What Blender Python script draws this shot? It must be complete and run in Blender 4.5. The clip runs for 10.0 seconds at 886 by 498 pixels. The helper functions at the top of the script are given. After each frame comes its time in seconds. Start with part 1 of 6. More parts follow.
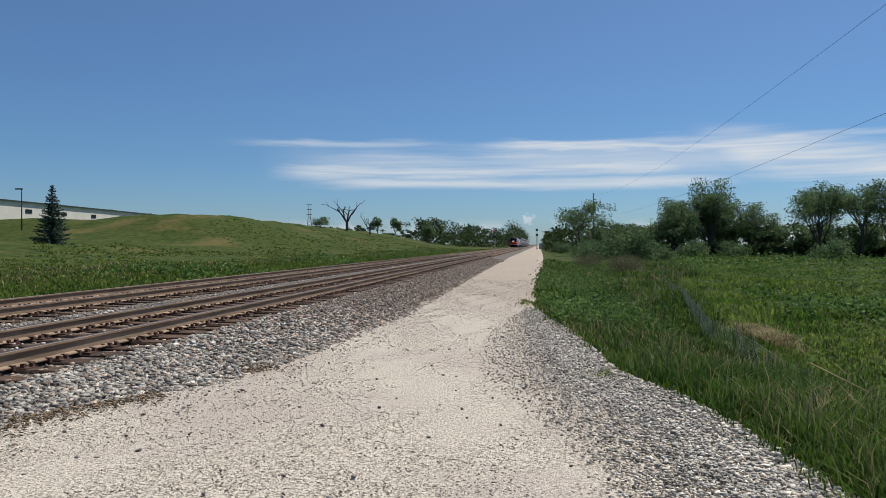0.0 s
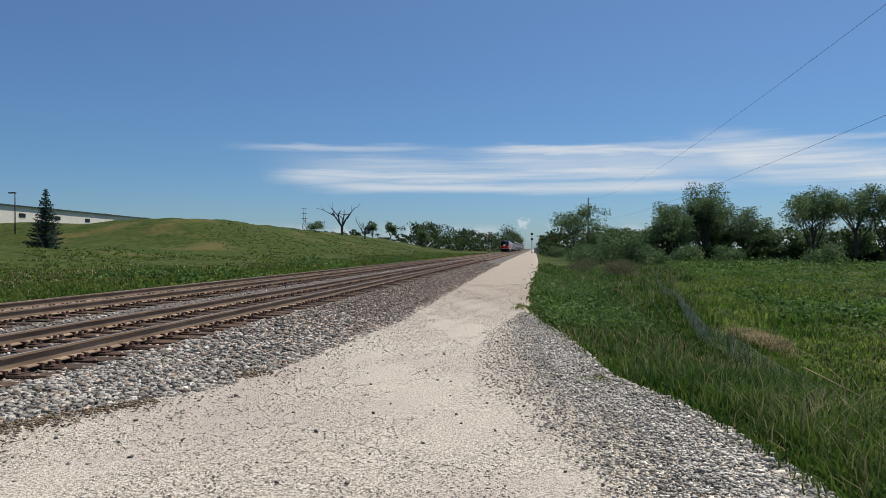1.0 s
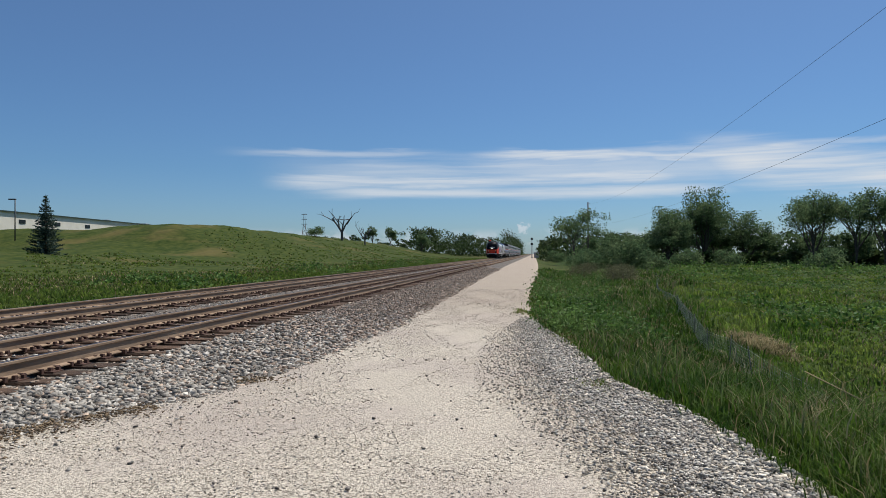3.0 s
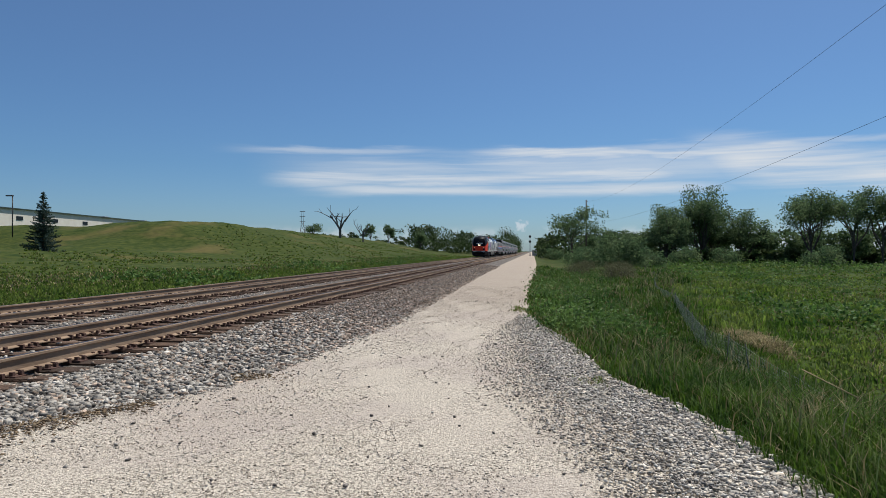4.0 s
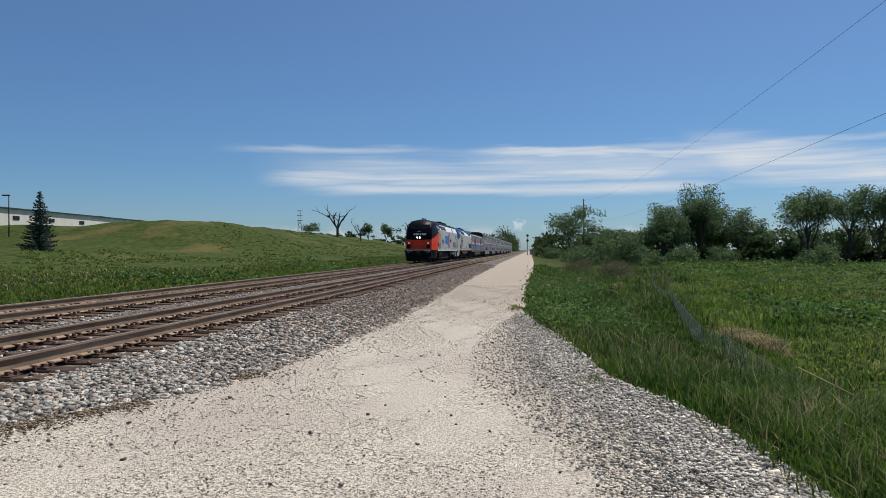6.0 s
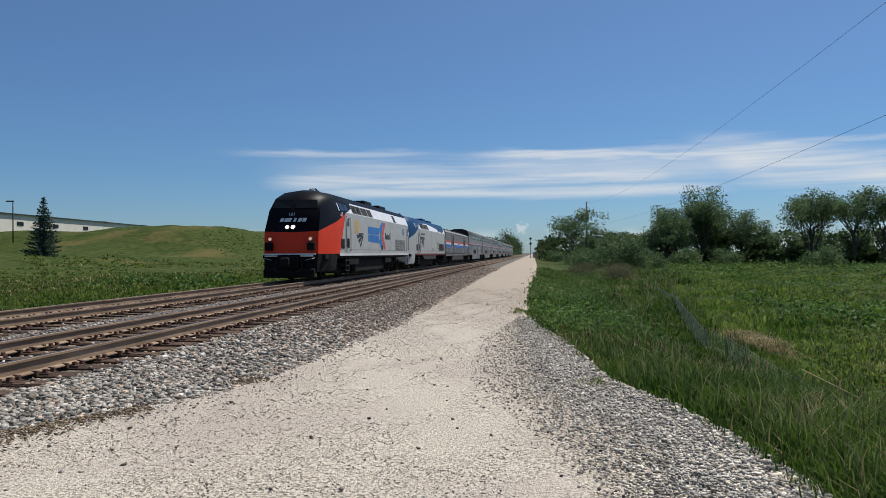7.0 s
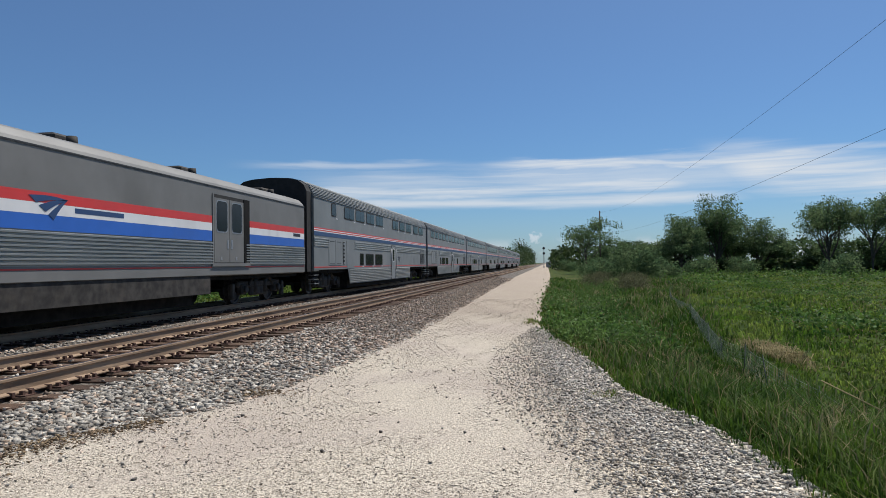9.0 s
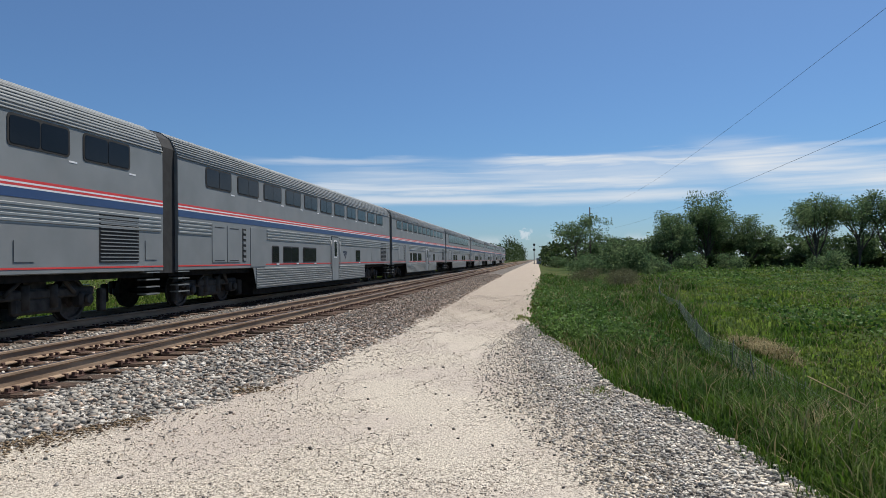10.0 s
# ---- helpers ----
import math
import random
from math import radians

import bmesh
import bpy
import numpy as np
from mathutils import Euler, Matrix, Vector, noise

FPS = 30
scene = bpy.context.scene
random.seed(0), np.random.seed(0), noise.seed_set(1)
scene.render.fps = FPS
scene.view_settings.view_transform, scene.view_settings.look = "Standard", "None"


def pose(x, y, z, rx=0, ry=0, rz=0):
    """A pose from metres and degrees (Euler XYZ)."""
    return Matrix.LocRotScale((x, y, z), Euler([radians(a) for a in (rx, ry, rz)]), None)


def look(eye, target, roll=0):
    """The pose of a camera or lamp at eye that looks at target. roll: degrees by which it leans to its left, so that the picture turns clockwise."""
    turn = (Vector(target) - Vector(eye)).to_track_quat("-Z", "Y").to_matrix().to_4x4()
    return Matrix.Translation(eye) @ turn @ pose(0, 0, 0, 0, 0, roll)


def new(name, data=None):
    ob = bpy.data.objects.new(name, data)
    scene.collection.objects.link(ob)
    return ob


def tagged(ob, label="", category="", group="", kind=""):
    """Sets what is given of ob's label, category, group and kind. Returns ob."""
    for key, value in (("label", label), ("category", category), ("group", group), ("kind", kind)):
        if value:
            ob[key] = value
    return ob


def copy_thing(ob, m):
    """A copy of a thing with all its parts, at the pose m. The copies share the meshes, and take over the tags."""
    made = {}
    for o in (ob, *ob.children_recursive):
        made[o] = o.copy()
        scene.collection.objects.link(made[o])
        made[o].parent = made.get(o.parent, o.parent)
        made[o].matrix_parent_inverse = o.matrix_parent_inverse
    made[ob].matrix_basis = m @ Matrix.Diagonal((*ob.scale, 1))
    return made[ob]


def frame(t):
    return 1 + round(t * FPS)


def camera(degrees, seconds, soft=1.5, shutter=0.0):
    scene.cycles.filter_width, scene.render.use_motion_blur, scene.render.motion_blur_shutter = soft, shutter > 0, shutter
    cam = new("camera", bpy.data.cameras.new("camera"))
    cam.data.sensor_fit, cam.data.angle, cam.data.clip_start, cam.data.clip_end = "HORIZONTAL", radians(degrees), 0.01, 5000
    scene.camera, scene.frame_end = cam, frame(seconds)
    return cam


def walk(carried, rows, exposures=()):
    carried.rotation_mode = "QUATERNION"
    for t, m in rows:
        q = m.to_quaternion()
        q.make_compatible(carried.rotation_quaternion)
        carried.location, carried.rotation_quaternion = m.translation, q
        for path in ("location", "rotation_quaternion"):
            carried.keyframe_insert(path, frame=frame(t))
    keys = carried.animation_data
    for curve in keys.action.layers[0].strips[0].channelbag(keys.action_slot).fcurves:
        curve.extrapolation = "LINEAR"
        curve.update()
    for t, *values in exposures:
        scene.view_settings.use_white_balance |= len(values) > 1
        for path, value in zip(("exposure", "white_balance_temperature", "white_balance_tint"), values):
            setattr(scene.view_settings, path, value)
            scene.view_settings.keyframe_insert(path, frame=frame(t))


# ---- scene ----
import itertools

cam = camera(66.0, 10.0, soft=0.8)
walk(cam, [
    (0, pose(-0.000, -0.000, 1.550, 89.620, -0.000, 8.062)),
    (0.5, pose(0.005, 0.008, 1.553, 89.899, 0.197, 7.678)),
    (1, pose(0.007, 0.007, 1.557, 89.970, -0.011, 7.652)),
    (1.5, pose(0.009, 0.001, 1.556, 90.487, 0.316, 7.698)),
    (2, pose(0.002, 0.010, 1.557, 90.416, 0.114, 7.654)),
    (2.5, pose(0.005, 0.010, 1.556, 90.408, 0.160, 7.662)),
    (4, pose(0.006, 0.010, 1.555, 90.186, 0.038, 7.496)),
    (4.5, pose(0.008, 0.017, 1.556, 89.948, -0.115, 6.930)),
    (5, pose(0.013, 0.004, 1.556, 90.244, -0.065, 7.488)),
    (5.5, pose(0.009, 0.013, 1.552, 90.098, 0.084, 7.308)),
    (7, pose(0.040, 0.031, 1.547, 90.407, 0.425, 7.551)),
    (7.5, pose(0.029, 0.073, 1.556, 90.917, 1.026, 8.005)),
    (8, pose(0.063, 0.069, 1.553, 90.313, -0.000, 9.411)),
    (8.5, pose(0.054, 0.067, 1.555, 90.756, 0.973, 9.177)),
    (9, pose(0.051, 0.084, 1.556, 91.283, 0.769, 8.653)),
    (9.5, pose(0.063, 0.100, 1.557, 90.628, 0.471, 8.585)),
    (10, pose(0.066, 0.094, 1.559, 90.965, 0.741, 7.863)),
], exposures=[(0, -0.02), (7.0, -0.02), (8.5, 0.0), (9.0, 0.04), (9.5, 0.09), (10, 0.10)])

# ---- world, sun, exposure ----
SUN_AZ, SUN_EL = 36.0, 60.0      # degrees clockwise from +y, degrees up
scene.view_settings.exposure = 0.0


def link(tree, a, b):
    tree.links.new(a, b)


def nd(tree, kind, **kw):
    n = tree.nodes.new(kind)
    for k, v in kw.items():
        setattr(n, k, v)
    return n


def mth(tree, op, a, b=None, c=None):
    n = tree.nodes.new("ShaderNodeMath")
    n.operation = op
    for i, v in enumerate((a, b, c)):
        if v is None:
            continue
        if isinstance(v, (int, float)):
            n.inputs[i].default_value = v
        else:
            tree.links.new(v, n.inputs[i])
    return n.outputs[0]


def smooth(tree, v, lo, hi, a=0.0, b=1.0):
    n = tree.nodes.new("ShaderNodeMapRange")
    n.interpolation_type = "SMOOTHSTEP"
    tree.links.new(v, n.inputs[0])
    for i, x in enumerate((lo, hi, a, b)):
        n.inputs[i + 1].default_value = x
    return n.outputs[0]


def build_world():
    w = bpy.data.worlds.new("sky")
    scene.world = w
    w.use_nodes = True
    t = w.node_tree
    t.nodes.clear()
    out, bg = t.nodes.new("ShaderNodeOutputWorld"), t.nodes.new("ShaderNodeBackground")
    sky = t.nodes.new("ShaderNodeTexSky")
    sky.sky_type, sky.sun_disc = "NISHITA", False
    sky.sun_elevation, sky.sun_rotation = radians(SUN_EL), radians(SUN_AZ)
    sky.air_density, sky.dust_density, sky.ozone_density = 1.0, 0.4, 2.0
    geo = t.nodes.new("ShaderNodeTexCoord")
    sep = t.nodes.new("ShaderNodeSeparateXYZ")
    link(t, geo.outputs["Generated"], sep.inputs[0])
    az = mth(t, "ARCTAN2", sep.outputs[0], sep.outputs[1])
    el = mth(t, "ARCSINE", sep.outputs[2])

    def streaks(sa, se, detail, dist, off):
        c = t.nodes.new("ShaderNodeCombineXYZ")
        link(t, mth(t, "MULTIPLY", az, sa), c.inputs[0])
        link(t, mth(t, "MULTIPLY", el, se), c.inputs[1])
        c.inputs[2].default_value = off
        n = t.nodes.new("ShaderNodeTexNoise")
        n.inputs["Scale"].default_value, n.inputs["Detail"].default_value = 1.0, detail
        n.inputs["Roughness"].default_value, n.inputs["Distortion"].default_value = 0.55, dist
        link(t, c.outputs[0], n.inputs["Vector"])
        return n.outputs[0]

    # thin drawn-out cirrus low over the horizon: long lens-shaped streaks with frayed edges
    fray = streaks(5.5, 60, 6, 0.6, 5.1)
    broad = streaks(2.2, 14, 3, 0.4, 9.2)
    grain = streaks(7.0, 170, 5, 0.5, 2.7)

    def streak(az0, az1, el0, el1, thick, ends, weight, warp):
        u = mth(t, "DIVIDE", mth(t, "SUBTRACT", az, az0), az1 - az0)
        line = mth(t, "ADD", mth(t, "MULTIPLY", u, el1 - el0), el0)
        bent = mth(t, "MULTIPLY", mth(t, "SUBTRACT", fray, 0.5), warp)
        off = mth(t, "ABSOLUTE", mth(t, "SUBTRACT", mth(t, "ADD", el, bent), line))
        core = smooth(t, off, 0.0, thick, 1, 0)
        span = mth(t, "MULTIPLY", smooth(t, u, -ends, ends), smooth(t, u, 1 - ends, 1 + ends, 1, 0))
        body = mth(t, "MULTIPLY", core, span)
        worn = smooth(t, mth(t, "ADD", mth(t, "MULTIPLY", broad, 0.65), mth(t, "MULTIPLY", grain, 0.35)), 0.30, 0.60, 0.25, 1.0)
        return mth(t, "MULTIPLY", mth(t, "MULTIPLY", body, worn), weight)

    dens = None
    for row in ((-0.07, 0.38, 0.139, 0.137, 0.014, 0.14, 0.95, 0.034), (-0.40, -0.16, 0.143, 0.146, 0.008, 0.3, 0.5, 0.020),
                (-0.36, 0.20, 0.104, 0.110, 0.017, 0.08, 0.95, 0.026), (-0.30, 0.24, 0.090, 0.088, 0.013, 0.12, 0.80, 0.016),
                (-0.32, 0.36, 0.116, 0.119, 0.038, 0.15, 0.55, 0.040), (0.24, 0.75, 0.128, 0.060, 0.042, 0.10, 1.0, 0.036), (0.30, 0.80, 0.112, 0.095, 0.030, 0.10, 0.9, 0.030),
                (-0.28, 0.10, 0.128, 0.126, 0.006, 0.2, 0.6, 0.020), (0.10, 0.60, 0.146, 0.140, 0.007, 0.2, 0.45, 0.016)):
        one = streak(*row)
        dens = one if dens is None else mth(t, "MAXIMUM", dens, one)
    # small heap clouds at the horizon, one tower above the line
    puff = streaks(26, 26, 6, 0.2, 1.3)
    low = mth(t, "MULTIPLY", smooth(t, el, 0.000, 0.012), smooth(t, el, 0.018, 0.040, 1, 0))
    heap = mth(t, "MULTIPLY", smooth(t, puff, 0.46, 0.62), low)
    dens = mth(t, "MAXIMUM", dens, mth(t, "MULTIPLY", heap, 0.6))
    da, de = mth(t, "ADD", az, 0.015), mth(t, "SUBTRACT", el, 0.037)
    round_ = mth(t, "SQRT", mth(t, "ADD", mth(t, "MULTIPLY", mth(t, "MULTIPLY", da, da), 0.7), mth(t, "MULTIPLY", mth(t, "MULTIPLY", de, de), 1.5)))
    lump = mth(t, "ADD", round_, mth(t, "MULTIPLY", mth(t, "SUBTRACT", streaks(150, 150, 4, 0.2, 3.3), 0.5), 0.026))
    dens = mth(t, "MAXIMUM", dens, smooth(t, lump, 0.002, 0.009, 0.6, 0))
    # clear early-summer air: the sky's own colour, a little deeper overhead and bluer at the horizon
    tint = t.nodes.new("ShaderNodeValToRGB")
    for e, (p, c) in zip((tint.color_ramp.elements[0], tint.color_ramp.elements[1], tint.color_ramp.elements.new(0.12)), ((0.0, (0.495, 0.70, 1.00)), (0.5, (0.364, 0.570, 0.835)), (0.12, (0.45, 0.68, 0.94)))):
        e.position, e.color = p, (*c, 1)
    link(t, el, tint.inputs[0])
    deep = t.nodes.new("ShaderNodeMix")
    deep.data_type, deep.blend_type = "RGBA", "MULTIPLY"
    deep.inputs["Factor"].default_value = 1.0
    link(t, sky.outputs[0], deep.inputs["A"])
    link(t, tint.outputs[0], deep.inputs["B"])
    mix = t.nodes.new("ShaderNodeMix")
    mix.data_type = "RGBA"
    link(t, dens, mix.inputs["Factor"])
    link(t, deep.outputs["Result"], mix.inputs["A"])
    mix.inputs["B"].default_value = (7.4, 7.9, 8.5, 1)
    link(t, mix.outputs["Result"], bg.inputs[0])
    bg.inputs[1].default_value = 0.090
    link(t, bg.outputs[0], out.inputs[0])


build_world()
sun = new("sun", bpy.data.lights.new("sun", "SUN"))
sun.data.energy, sun.data.angle, sun.data.color = 4.8, radians(0.53), (1.0, 0.96, 0.90)
_a, _e = radians(SUN_AZ), radians(SUN_EL)
sun.matrix_world = look((60 * math.sin(_a), 60 * math.cos(_a), 80), (0, 0, 80 - 60 * math.tan(_e)))


# ---- materials ----
def material(name, rough=0.7, metal=0.0, colors=((0.5, 0.5, 0.5), (0.6, 0.6, 0.6)), scale=4.0, detail=5.0, spread=(0.35, 0.65),
             bump=0.0, bump_scale=30.0, island=0.0, per_object=0.0, dirt=None, coord="Object", spec=0.5, stretch=(1, 1, 1)):
    """Two-scale noise paint: fine grain between two colours, broad stains towards dirt, relief, and a random shade per piece."""
    m = bpy.data.materials.new(name)
    m.use_nodes = True
    t = m.node_tree
    b = t.nodes["Principled BSDF"]
    b.inputs["Roughness"].default_value, b.inputs["Metallic"].default_value = rough, metal
    b.inputs["Specular IOR Level"].default_value = spec
    tc = t.nodes.new("ShaderNodeTexCoord")
    mp = t.nodes.new("ShaderNodeMapping")
    mp.inputs["Scale"].default_value = stretch
    link(t, tc.outputs[coord], mp.inputs[0])
    n = t.nodes.new("ShaderNodeTexNoise")
    n.inputs["Scale"].default_value, n.inputs["Detail"].default_value = scale, detail
    link(t, mp.outputs[0], n.inputs["Vector"])
    r = t.nodes.new("ShaderNodeValToRGB")
    r.color_ramp.elements[0].position, r.color_ramp.elements[1].position = spread
    r.color_ramp.elements[0].color, r.color_ramp.elements[1].color = (*colors[0], 1), (*colors[1], 1)
    link(t, n.outputs[0], r.inputs[0])
    col = r.outputs[0]
    if dirt:
        dcol, dscale, lo, hi, amount = dirt
        dn = t.nodes.new("ShaderNodeTexNoise")
        dn.inputs["Scale"].default_value, dn.inputs["Detail"].default_value = dscale, 4.0
        link(t, mp.outputs[0], dn.inputs["Vector"])
        mx = t.nodes.new("ShaderNodeMix")
        mx.data_type = "RGBA"
        link(t, smooth(t, dn.outputs[0], lo, hi, 0, amount), mx.inputs["Factor"])
        link(t, col, mx.inputs["A"])
        mx.inputs["B"].default_value = (*dcol, 1)
        col = mx.outputs["Result"]
    for amount, kind, socket in ((island, "ShaderNodeNewGeometry", "Random Per Island"), (per_object, "ShaderNodeObjectInfo", "Random")):
        if amount:
            g = t.nodes.new(kind)
            h = t.nodes.new("ShaderNodeHueSaturation")
            mr = t.nodes.new("ShaderNodeMapRange")
            mr.inputs[3].default_value, mr.inputs[4].default_value = 1 - amount, 1 + amount
            link(t, g.outputs[socket], mr.inputs[0])
            link(t, mr.outputs[0], h.inputs["Value"])
            link(t, col, h.inputs["Color"])
            col = h.outputs[0]
    link(t, col, b.inputs["Base Color"])
    if bump:
        bn = t.nodes.new("ShaderNodeTexNoise")
        bn.inputs["Scale"].default_value, bn.inputs["Detail"].default_value = bump_scale, 4.0
        link(t, mp.outputs[0], bn.inputs["Vector"])
        bp = t.nodes.new("ShaderNodeBump")
        bp.inputs["Strength"].default_value, bp.inputs["Distance"].default_value = bump, 0.02
        link(t, bn.outputs[0], bp.inputs["Height"])
        link(t, bp.outputs[0], b.inputs["Normal"])
    return m


def leafy(name, a, b, island=0.35, rough=0.6, trans=0.25):
    m = material(name, rough, 0, (a, b), 0.6, 3, (0.35, 0.65), island=island, spec=0.12)
    t = m.node_tree
    p = t.nodes["Principled BSDF"]
    tr = t.nodes.new("ShaderNodeBsdfTranslucent")
    mx = t.nodes.new("ShaderNodeMixShader")
    mx.inputs[0].default_value = trans
    src = p.inputs["Base Color"].links[0].from_socket
    link(t, src, tr.inputs[0])
    link(t, p.outputs[0], mx.inputs[1])
    link(t, tr.outputs[0], mx.inputs[2])
    link(t, mx.outputs[0], t.nodes["Material Output"].inputs[0])
    return m


M = {}
def meadow():
    """Short growth seen from afar: olive on the bank, fresher green on the field, straw patches on both."""
    m = material("meadow", 0.95, 0, ((0.024, 0.044, 0.007), (0.068, 0.084, 0.018)), 1.1, 9, (0.33, 0.67), 1.0, 3.0,
                 dirt=((0.17, 0.125, 0.050), 0.09, 0.52, 0.70, 0.5), spec=0.1)
    t = m.node_tree
    p = t.nodes["Principled BSDF"]
    src = p.inputs["Base Color"].links[0].from_socket
    tc = t.nodes.new("ShaderNodeTexCoord")
    sep = t.nodes.new("ShaderNodeSeparateXYZ")
    link(t, tc.outputs["Object"], sep.inputs[0])
    n = t.nodes.new("ShaderNodeTexNoise")
    n.inputs["Scale"].default_value, n.inputs["Detail"].default_value = 0.45, 11
    n.inputs["Roughness"].default_value = 0.74
    link(t, tc.outputs["Object"], n.inputs["Vector"])
    r = t.nodes.new("ShaderNodeValToRGB")
    r.color_ramp.elements[0].position, r.color_ramp.elements[1].position = 0.38, 0.64
    r.color_ramp.elements[0].color, r.color_ramp.elements[1].color = (0.014, 0.034, 0.004, 1), (0.062, 0.088, 0.014, 1)
    link(t, n.outputs[0], r.inputs[0])
    mx = t.nodes.new("ShaderNodeMix")
    mx.data_type = "RGBA"
    link(t, smooth(t, sep.outputs[0], 2.0, 6.0), mx.inputs["Factor"])
    link(t, src, mx.inputs["A"])
    link(t, r.outputs[0], mx.inputs["B"])
    link(t, mx.outputs["Result"], p.inputs["Base Color"])
    return m


M["ground"] = meadow()
M["road"] = material("crushed_limestone", 0.95, 0, ((0.22, 0.185, 0.138), (0.70, 0.62, 0.505)), 50, 9, (0.36, 0.57), 1.0, 80,
                     dirt=((0.46, 0.385, 0.33), 0.42, 0.44, 0.62, 0.55))


def worn_stretch(m):
    """Past the apron the road is packed earth and fines, tan rather than pale."""
    t = m.node_tree
    p = t.nodes["Principled BSDF"]
    src = p.inputs["Base Color"].links[0].from_socket
    tc = t.nodes.new("ShaderNodeTexCoord")
    sep = t.nodes.new("ShaderNodeSeparateXYZ")
    link(t, tc.outputs["Object"], sep.inputs[0])
    mx = t.nodes.new("ShaderNodeMix")
    mx.data_type = "RGBA"
    link(t, smooth(t, sep.outputs[1], 11.0, 24.0, 0.0, 0.62), mx.inputs["Factor"])
    link(t, src, mx.inputs["A"])
    mx.inputs["B"].default_value = (0.29, 0.225, 0.165, 1)
    link(t, mx.outputs["Result"], p.inputs["Base Color"])


worn_stretch(M["road"])
M["bed"] = material("ballast_bed", 0.95, 0, ((0.042, 0.036, 0.029), (0.25, 0.212, 0.172)), 22, 6, (0.42, 0.68), 1.0, 26,
                    dirt=((0.16, 0.105, 0.07), 0.5, 0.5, 0.75, 0.5))
M["apron_bed"] = material("grey_gravel_bed", 0.95, 0, ((0.20, 0.182, 0.155), (0.50, 0.46, 0.40)), 30, 6, (0.38, 0.62), 1.0, 40)
M["stone"] = material("ballast_stone", 0.9, 0, ((0.155, 0.141, 0.121), (0.47, 0.435, 0.38)), 9, 4, (0.35, 0.65), 0.4, 60, island=0.6)
M["rusty_stone"] = material("rust_stained_ballast", 0.92, 0, ((0.205, 0.150, 0.110), (0.43, 0.335, 0.26)), 5, 4, (0.35, 0.65), 0.3, 60, island=0.6)
M["gravel"] = material("grey_gravel_stone", 0.9, 0, ((0.21, 0.195, 0.17), (0.53, 0.50, 0.44)), 9, 4, (0.35, 0.65), 0.4, 60, island=0.55)
M["pebble"] = material("limestone_chip", 0.92, 0, ((0.34, 0.295, 0.235), (0.66, 0.585, 0.48)), 6, 3, island=0.5)
M["earth"] = material("brown_litter", 0.95, 0, ((0.085, 0.055, 0.030), (0.23, 0.165, 0.095)), 5, 4, island=0.5)
M["dark_pebble"] = material("dark_chip", 0.9, 0, ((0.09, 0.08, 0.07), (0.17, 0.15, 0.13)), 6, 3, island=0.35)
M["tie"] = material("creosoted_oak", 0.9, 0, ((0.030, 0.018, 0.010), (0.125, 0.070, 0.040)), 5, 6, (0.3, 0.7), 0.8, 24, per_object=0.35,
                    dirt=((0.17, 0.10, 0.065), 2.0, 0.5, 0.7, 0.6), stretch=(1, 4, 1))
M["rail_side"] = material("rusted_rail_web", 0.85, 0.1, ((0.20, 0.132, 0.082), (0.36, 0.258, 0.172)), 8, 5, (0.3, 0.7), 0.3, 40, stretch=(1, 0.15, 1))
# rail head: the dark sky it mirrors is put into the base colour
M["rail_top"] = material("worn_rail_head", 0.5, 0.5, ((0.040, 0.036, 0.040), (0.085, 0.078, 0.085)), 12, 3, stretch=(1, 0.05, 1))
M["iron"] = material("rusty_iron", 0.85, 0.2, ((0.06, 0.030, 0.022), (0.13, 0.07, 0.05)), 20, 4)
M["grass"] = leafy("meadow_grass", (0.025, 0.073, 0.007), (0.088, 0.152, 0.021), 0.6, trans=0.32)
M["pale_grass"] = leafy("seeding_grass", (0.10, 0.15, 0.040), (0.20, 0.24, 0.09), 0.5, 0.7, 0.3)
M["field_grass"] = leafy("field_grass_blade", (0.058, 0.124, 0.014), (0.165, 0.215, 0.044), 0.5, trans=0.52)
M["bank_grass"] = leafy("bank_grass_blade", (0.060, 0.118, 0.016), (0.150, 0.195, 0.042), 0.5, trans=0.55)
M["dry_grass"] = leafy("dry_grass", (0.22, 0.18, 0.085), (0.36, 0.30, 0.16), 0.3, 0.8, 0.15)
M["brush"] = leafy("half_dry_brush", (0.090, 0.100, 0.046), (0.185, 0.175, 0.095), 0.5, 0.8, 0.25)
M["weed"] = leafy("weed_leaf", (0.050, 0.118, 0.022), (0.135, 0.215, 0.058), 0.5, trans=0.35)
M["leaf"] = leafy("tree_leaf", (0.068, 0.122, 0.056), (0.150, 0.205, 0.094), 0.4, 0.85, 0.56)
M["leaf_far"] = leafy("woodland_leaf", (0.034, 0.060, 0.020), (0.080, 0.115, 0.040), 0.4)
M["needle"] = leafy("spruce_needle", (0.030, 0.056, 0.042), (0.085, 0.125, 0.098), 0.5, 0.7, 0.12)
M["bark"] = material("bark", 0.95, 0, ((0.045, 0.035, 0.028), (0.12, 0.10, 0.08)), 6, 5, bump=0.8, bump_scale=14)
M["dead_wood"] = material("bleached_dead_wood", 0.9, 0, ((0.07, 0.06, 0.052), (0.15, 0.13, 0.115)), 6, 4)
M["pole_wood"] = material("weathered_pole", 0.9, 0, ((0.07, 0.055, 0.045), (0.15, 0.12, 0.10)), 4, 5, stretch=(4, 4, 0.4))
M["wire"] = material("black_cable", 0.6, 0.2, ((0.02, 0.02, 0.022), (0.03, 0.03, 0.034)))
M["galv"] = material("galvanised_steel", 0.5, 0.7, ((0.28, 0.29, 0.30), (0.42, 0.43, 0.44)), 9, 4)
